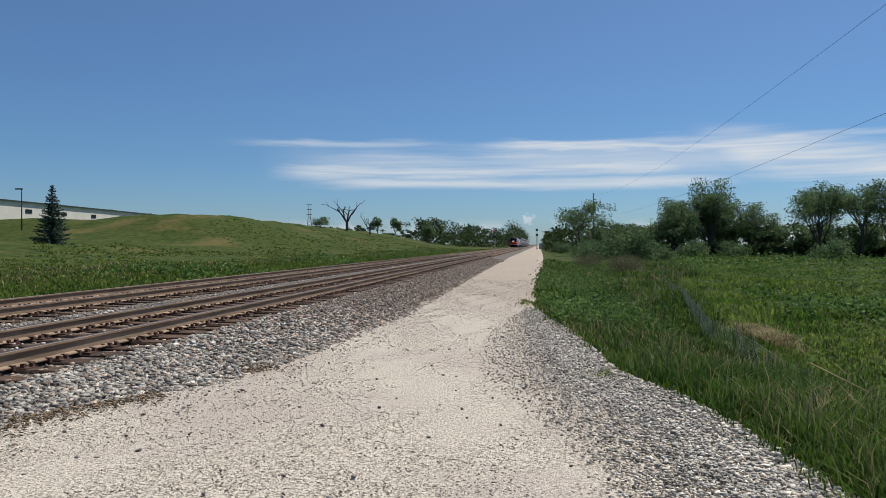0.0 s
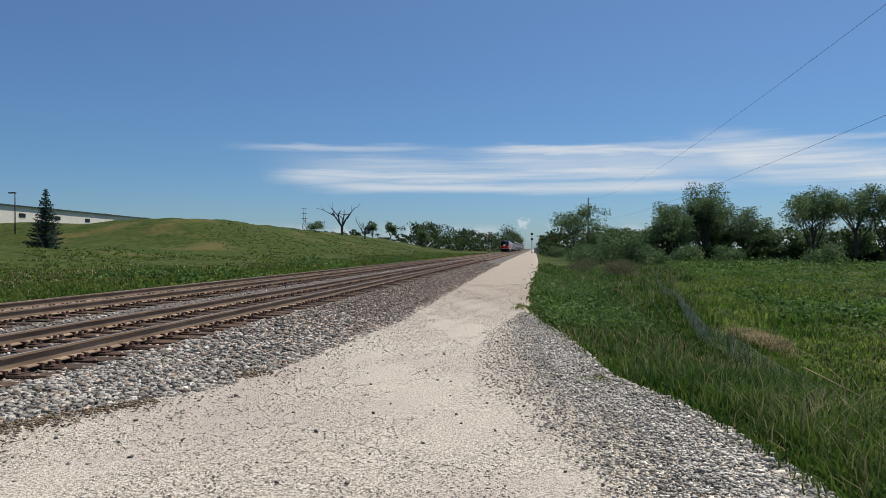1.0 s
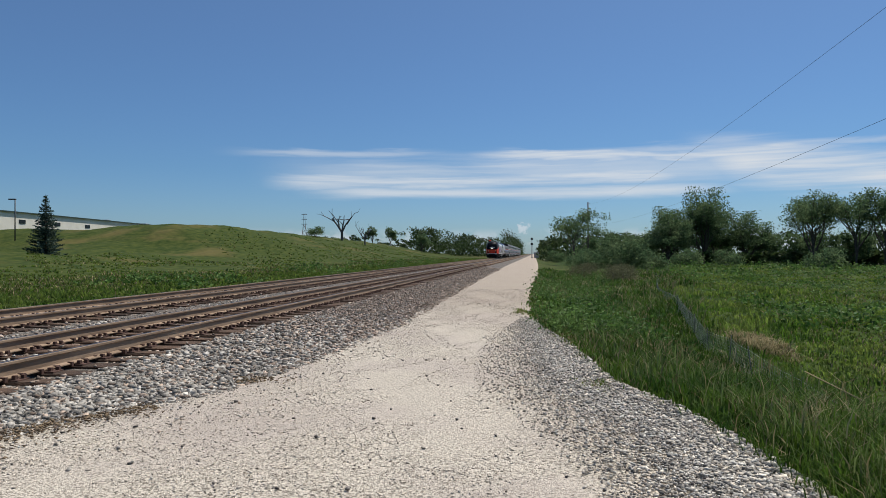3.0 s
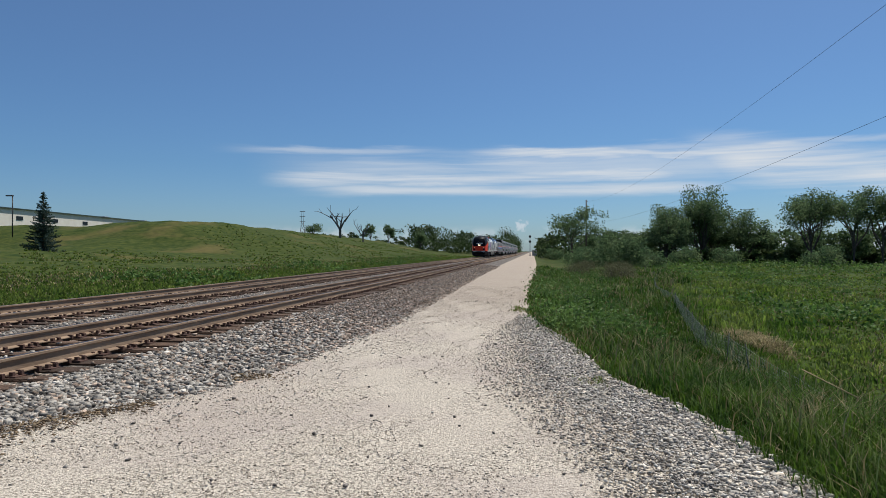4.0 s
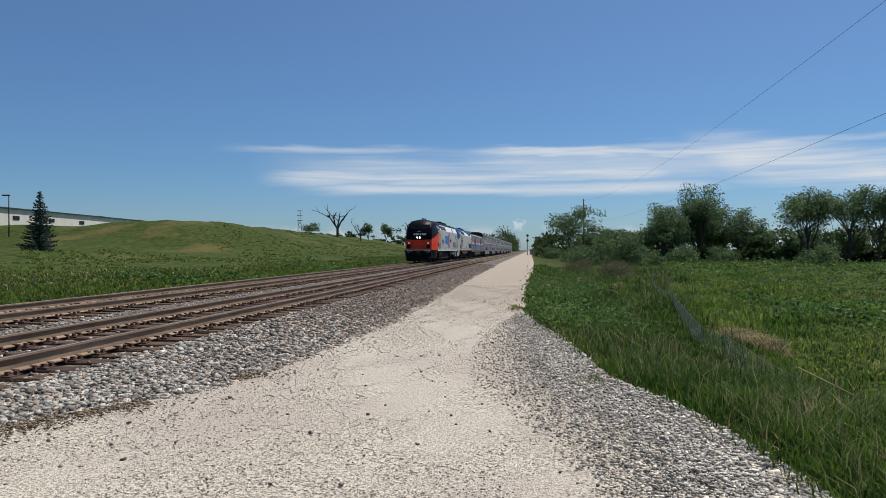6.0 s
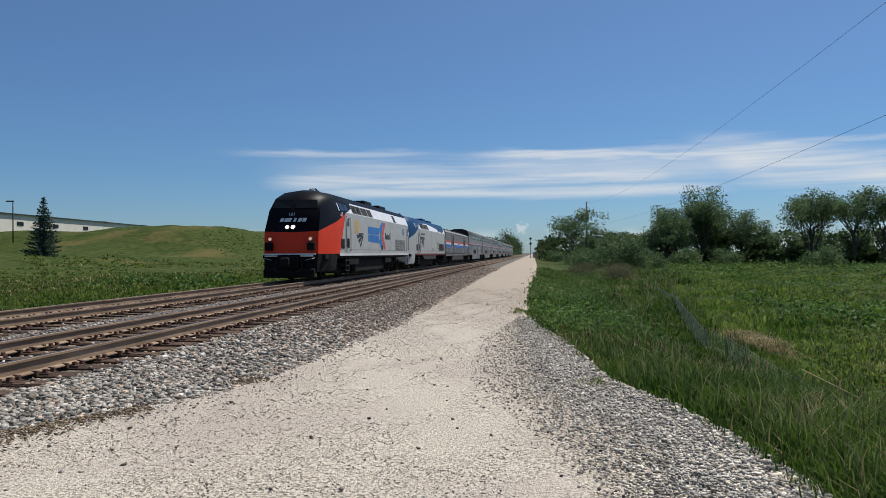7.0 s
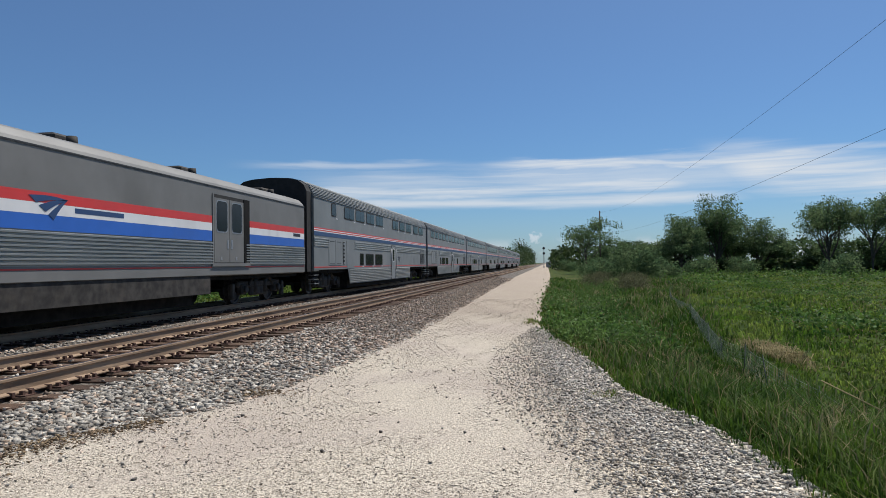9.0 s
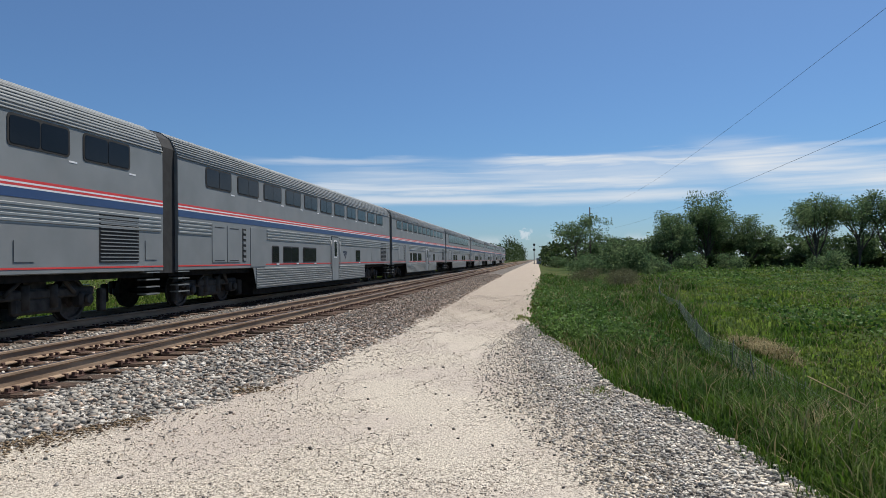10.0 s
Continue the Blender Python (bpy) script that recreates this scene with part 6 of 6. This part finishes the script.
def superliner(kind, label):
    """A two-level stainless car. kind: crew, coach, lounge or sleeper, by its windows and doors."""
    L = 25.82
    top = tagged(new("bilevel_car"), label, "passenger car", group="two-level passenger cars")

    def sec(y):
        return [(1.48, y, 1.0), (1.55, y, 1.02), (1.55, y, 2.4), (1.55, y, 3.92), (1.50, y, 4.11), (1.36, y, 4.36), (1.05, y, 4.56), (0.6, y, 4.67), (0, y, 4.70)]
    part("body", loft([sec(0.62), sec(9), sec(17), sec(L)], None), M["steel_flat"], top, "grey stainless car body")
    plate("skirt", top, [(5.55, 0.33), (19.55, 0.33), (19.55, 1.02), (5.25, 1.02)], M["steel_flat"], 1.545, 0.005, "low side skirt between the trucks")
    # ribs along the roof's shoulder and the sides
    for s in (1, -1):
        bm = bmesh.new()
        prof = [(1.55, 3.92), (1.53, 3.99), (1.512, 4.06), (1.485, 4.13), (1.45, 4.20), (1.41, 4.27), (1.365, 4.345), (1.29, 4.40), (1.20, 4.45), (1.10, 4.51)]
        for x, z in prof:
            tube(bm, (s * (x + 0.004), 0.63, z), (s * (x + 0.004), L - 0.02, z), 0.022, 0.022, 5)
        part("roof_ribs", bm, M["roof_steel"], top, "ribbed stainless roof shoulder")
    door_y = {"crew": 14.1, "coach": 13.75, "lounge": None, "sleeper": 13.1}[kind]
    spans = ((5.5, 19.5),) if door_y is None else ((5.5, door_y - 0.08), (door_y + 1.05, 19.5))
    for a, b in spans:
        flutes("lower_fluting", top, a, b, 0.34, 1.0, 0.083, M["steel"], 1.548, 0.028)
    for a, b in ((0.65, 2.4), (6.4, (door_y or 12) - 0.2), ((door_y or 12) + 1.2, L - 0.1)):
        flutes("fluting", top, a, b, 1.92, 2.30, 0.095, M["steel"], 1.55, 0.022)
    for z0, z1, m in ((2.67, 2.72, "stripe_red"), (2.635, 2.668, "stripe_white"), (2.59, 2.633, "stripe_red"), (2.555, 2.588, "stripe_white"), (2.385, 2.553, "stripe_navy")):
        plate("stripe", top, rect(0.63, L, z0, z1), M[m], 1.551, 0.005)
    if door_y is not None:
        plate("thin_stripe", top, rect(0.63, door_y - 0.05, 1.10, 1.135), M["stripe_red"], 1.551, 0.006)
        plate("thin_stripe", top, rect(door_y + 1.0, L, 1.10, 1.135), M["stripe_red"], 1.551, 0.006)
    else:
        plate("thin_stripe", top, rect(0.63, L, 1.10, 1.135), M["stripe_red"], 1.551, 0.006)
    upper = {"crew": [(2.85, 0.65), (4.70, 1.58), (6.58, 1.58), (8.54, 1.58), (10.50, 1.58), (14.45, 1.6), (16.40, 1.6), (18.40, 1.6), (20.86, 1.6), (22.86, 1.6)],
             "coach": [(2.10 + 2.02 * k, 1.6) for k in range(11)],
             "lounge": [(2.6 + 1.72 * k, 1.66) for k in range(12)],
             "sleeper": [(1.9 + 1.85 * k, 1.35) for k in range(12)]}[kind]
    lower = {"crew": [(7.27, 0.68), (8.34, 1.58), (10.30, 1.58)], "coach": [(6.82, 0.66), (7.87, 1.62), (9.96, 1.62), (17.8, 0.85)],
             "lounge": [(6.4, 1.6), (8.4, 1.6), (15.0, 1.6), (17.0, 1.6)], "sleeper": [(6.6, 1.3), (8.5, 1.3), (10.4, 1.3), (15.2, 1.3), (17.1, 1.3)]}[kind]
    for y, w in upper:
        z0, z1 = (3.02, 3.90) if kind == "lounge" else (3.28, 3.86)
        plate("window", top, rounded(y, y + w, z0, z1, 0.09), M["window_frame"], 1.552, 0.010)
        n = 2 if w > 1.2 else 1
        for k in range(n):
            c0, c1 = y + 0.045 + (w - 0.07) / n * k, y + 0.02 + (w - 0.07) / n * (k + 1)
            plate("window_pane", top, rounded(c0, c1, z0 + 0.045, z1 - 0.045, 0.06, 2), M["dark_glass"], 1.552, 0.016)
        if kind != "lounge":
            plate("label", top, rect(y + w - 0.02, y + w + 0.22, 3.19, 3.225), M["stripe_white"], 1.551, 0.005)
    for y, w in lower:
        plate("window", top, rounded(y, y + w, 1.17, 1.76, 0.08), M["window_frame"], 1.552, 0.010)
        n = 2 if w > 1.2 else 1
        for k in range(n):
            c0, c1 = y + 0.045 + (w - 0.07) / n * k, y + 0.02 + (w - 0.07) / n * (k + 1)
            plate("window_pane", top, rounded(c0, c1, 1.21, 1.72, 0.06, 2), M["dark_glass"], 1.552, 0.016)
        plate("label", top, rect(y + w - 0.25, y + w, 1.10, 1.14), M["stripe_white"], 1.552, 0.012)
    if door_y is not None:
        plate("door_frame", top, rect(door_y - 0.05, door_y + 1.0, 0.33, 2.32), M["grille"], 1.55, 0.010)
        plate("door", top, rect(door_y, door_y + 0.95, 0.36, 2.27), M["steel_flat"], 1.553, 0.024, "flat steel boarding door")
        plate("door_window_rim", top, rounded(door_y + 0.24, door_y + 0.72, 1.36, 2.14, 0.09), M["stripe_white"], 1.555, 0.030)
        plate("door_window", top, rounded(door_y + 0.29, door_y + 0.67, 1.41, 2.09, 0.07), M["dark_glass"], 1.555, 0.036)
        grab(top, door_y - 0.16, 0.9, 2.1)
        grab(top, door_y + 1.1, 0.9, 2.1)
        swoosh(top, door_y + 1.75, 1.36, 0.75, 0.30, M["ink"])
    # equipment doors and end louvres
    for y in (2.45, 3.40):
        plate("equipment_door", top, rect(y, y + 0.90, 1.20, 2.28), M["steel_flat"], 1.551, 0.014, "flat equipment door")
        plate("hinge", top, rect(y + 0.15, y + 0.75, 2.19, 2.215), M["grille"], 1.556, 0.014)
        plate("hinge", top, rect(y + 0.15, y + 0.75, 1.24, 1.265), M["grille"], 1.556, 0.014)
    louvres("slot_vent", top, 4.45, 4.72, 1.22, 2.24, 1.552, 6, slat="steel_flat")
    plate("equipment_door", top, rect(5.05, 6.25, 1.05, 2.30), M["steel_flat"], 1.551, 0.012, "flat equipment door")
    louvres("end_louvre", top, 23.36, 24.80, 1.22, 2.24, 1.552, 13, slat="steel_flat", share=0.2)
    plate("equipment_door", top, rect(25.05, 25.55, 1.28, 1.72), M["steel_flat"], 1.551, 0.014, "flat equipment door")
    plate("equipment_door", top, rect(21.0, 21.5, 1.24, 1.62), M["steel_flat"], 1.551, 0.014, "flat equipment door")
    bm = bmesh.new()
    box(bm, -0.12, 0.12, -0.28, 0.28, 0, 0.03)
    step = part("end_step", bm, M["steel"], top, "steel end step")
    for k, (s, y, z) in enumerate(itertools.product((1, -1), (0.92, 25.4), (0.45, 0.62, 0.79, 0.96))):
        m = pose(s * 1.42, y, z)
        if k == 0:
            step.matrix_basis = m
        else:
            again(step, top, m)
    bm = bmesh.new()
    box(bm, -1.35, 1.35, 0.5, L - 0.1, 0.86, 1.02)
    box(bm, -1.35, 1.35, 5.7, 19.4, 0.13, 0.90)
    part("underframe", bm, M["under"], top)
    for y in (10.5, 14.0):
        bm = bmesh.new()
        box(bm, -0.5, 0.5, y, y + 1.2, 4.64, 4.76, bevel=0.04)
        part("roof_hatch", bm, M["steel_flat"], top)
    truck(top, 3.3, 0.457, 2.6, False)
    truck(top, 22.2, 0.457, 2.6, False)
    diaphragm(top, 0.07, 0.63, 0.95, 4.58, 1.46, 0.5)
    diaphragm(top, L - 0.1, L + 0.15, 0.95, 4.58, 1.46, 0.5)
    return top


M["ditch"] = glow("ditch_lamp", (1.0, 0.55, 0.35), 0.5)
TRAIN = []      # (vehicle, distance of its front behind the train's front)
TRAIN.append((locomotive(True), 0.0))
TRAIN.append((locomotive(False), 21.03))
TRAIN.append((baggage_car(), 42.06))
TRAIN.append((superliner("crew", "leading two-level stainless car with short window rows"), 67.97))
coach = superliner("coach", "two-level stainless coach with a full upper window row")
TRAIN.append((coach, 67.97 + 25.91))
TRAIN.append((copy_thing(coach, pose(0, 0, 0)), 67.97 + 25.91 * 2))
TRAIN.append((superliner("lounge", "two-level stainless lounge car with tall dark windows"), 67.97 + 25.91 * 3))
TRAIN.append((superliner("sleeper", "two-level stainless sleeping car with evenly spaced windows"), 67.97 + 25.91 * 4))
for k in (5, 6, 7):
    TRAIN.append((copy_thing(TRAIN[-1][0] if k > 5 else coach, pose(0, 0, 0)), 67.97 + 25.91 * k))


def motions():
    """The train runs towards the eye at a steady 35.4 m/s."""
    for vehicle, back in TRAIN:
        rows = []
        for i in range(21):
            t = i * 0.5
            rows.append((t, pose(FAR_TRACK, 10.35 + 35.38 * (7.5 - t) + back, RAIL_Z)))
        walk(vehicle, rows)


motions()
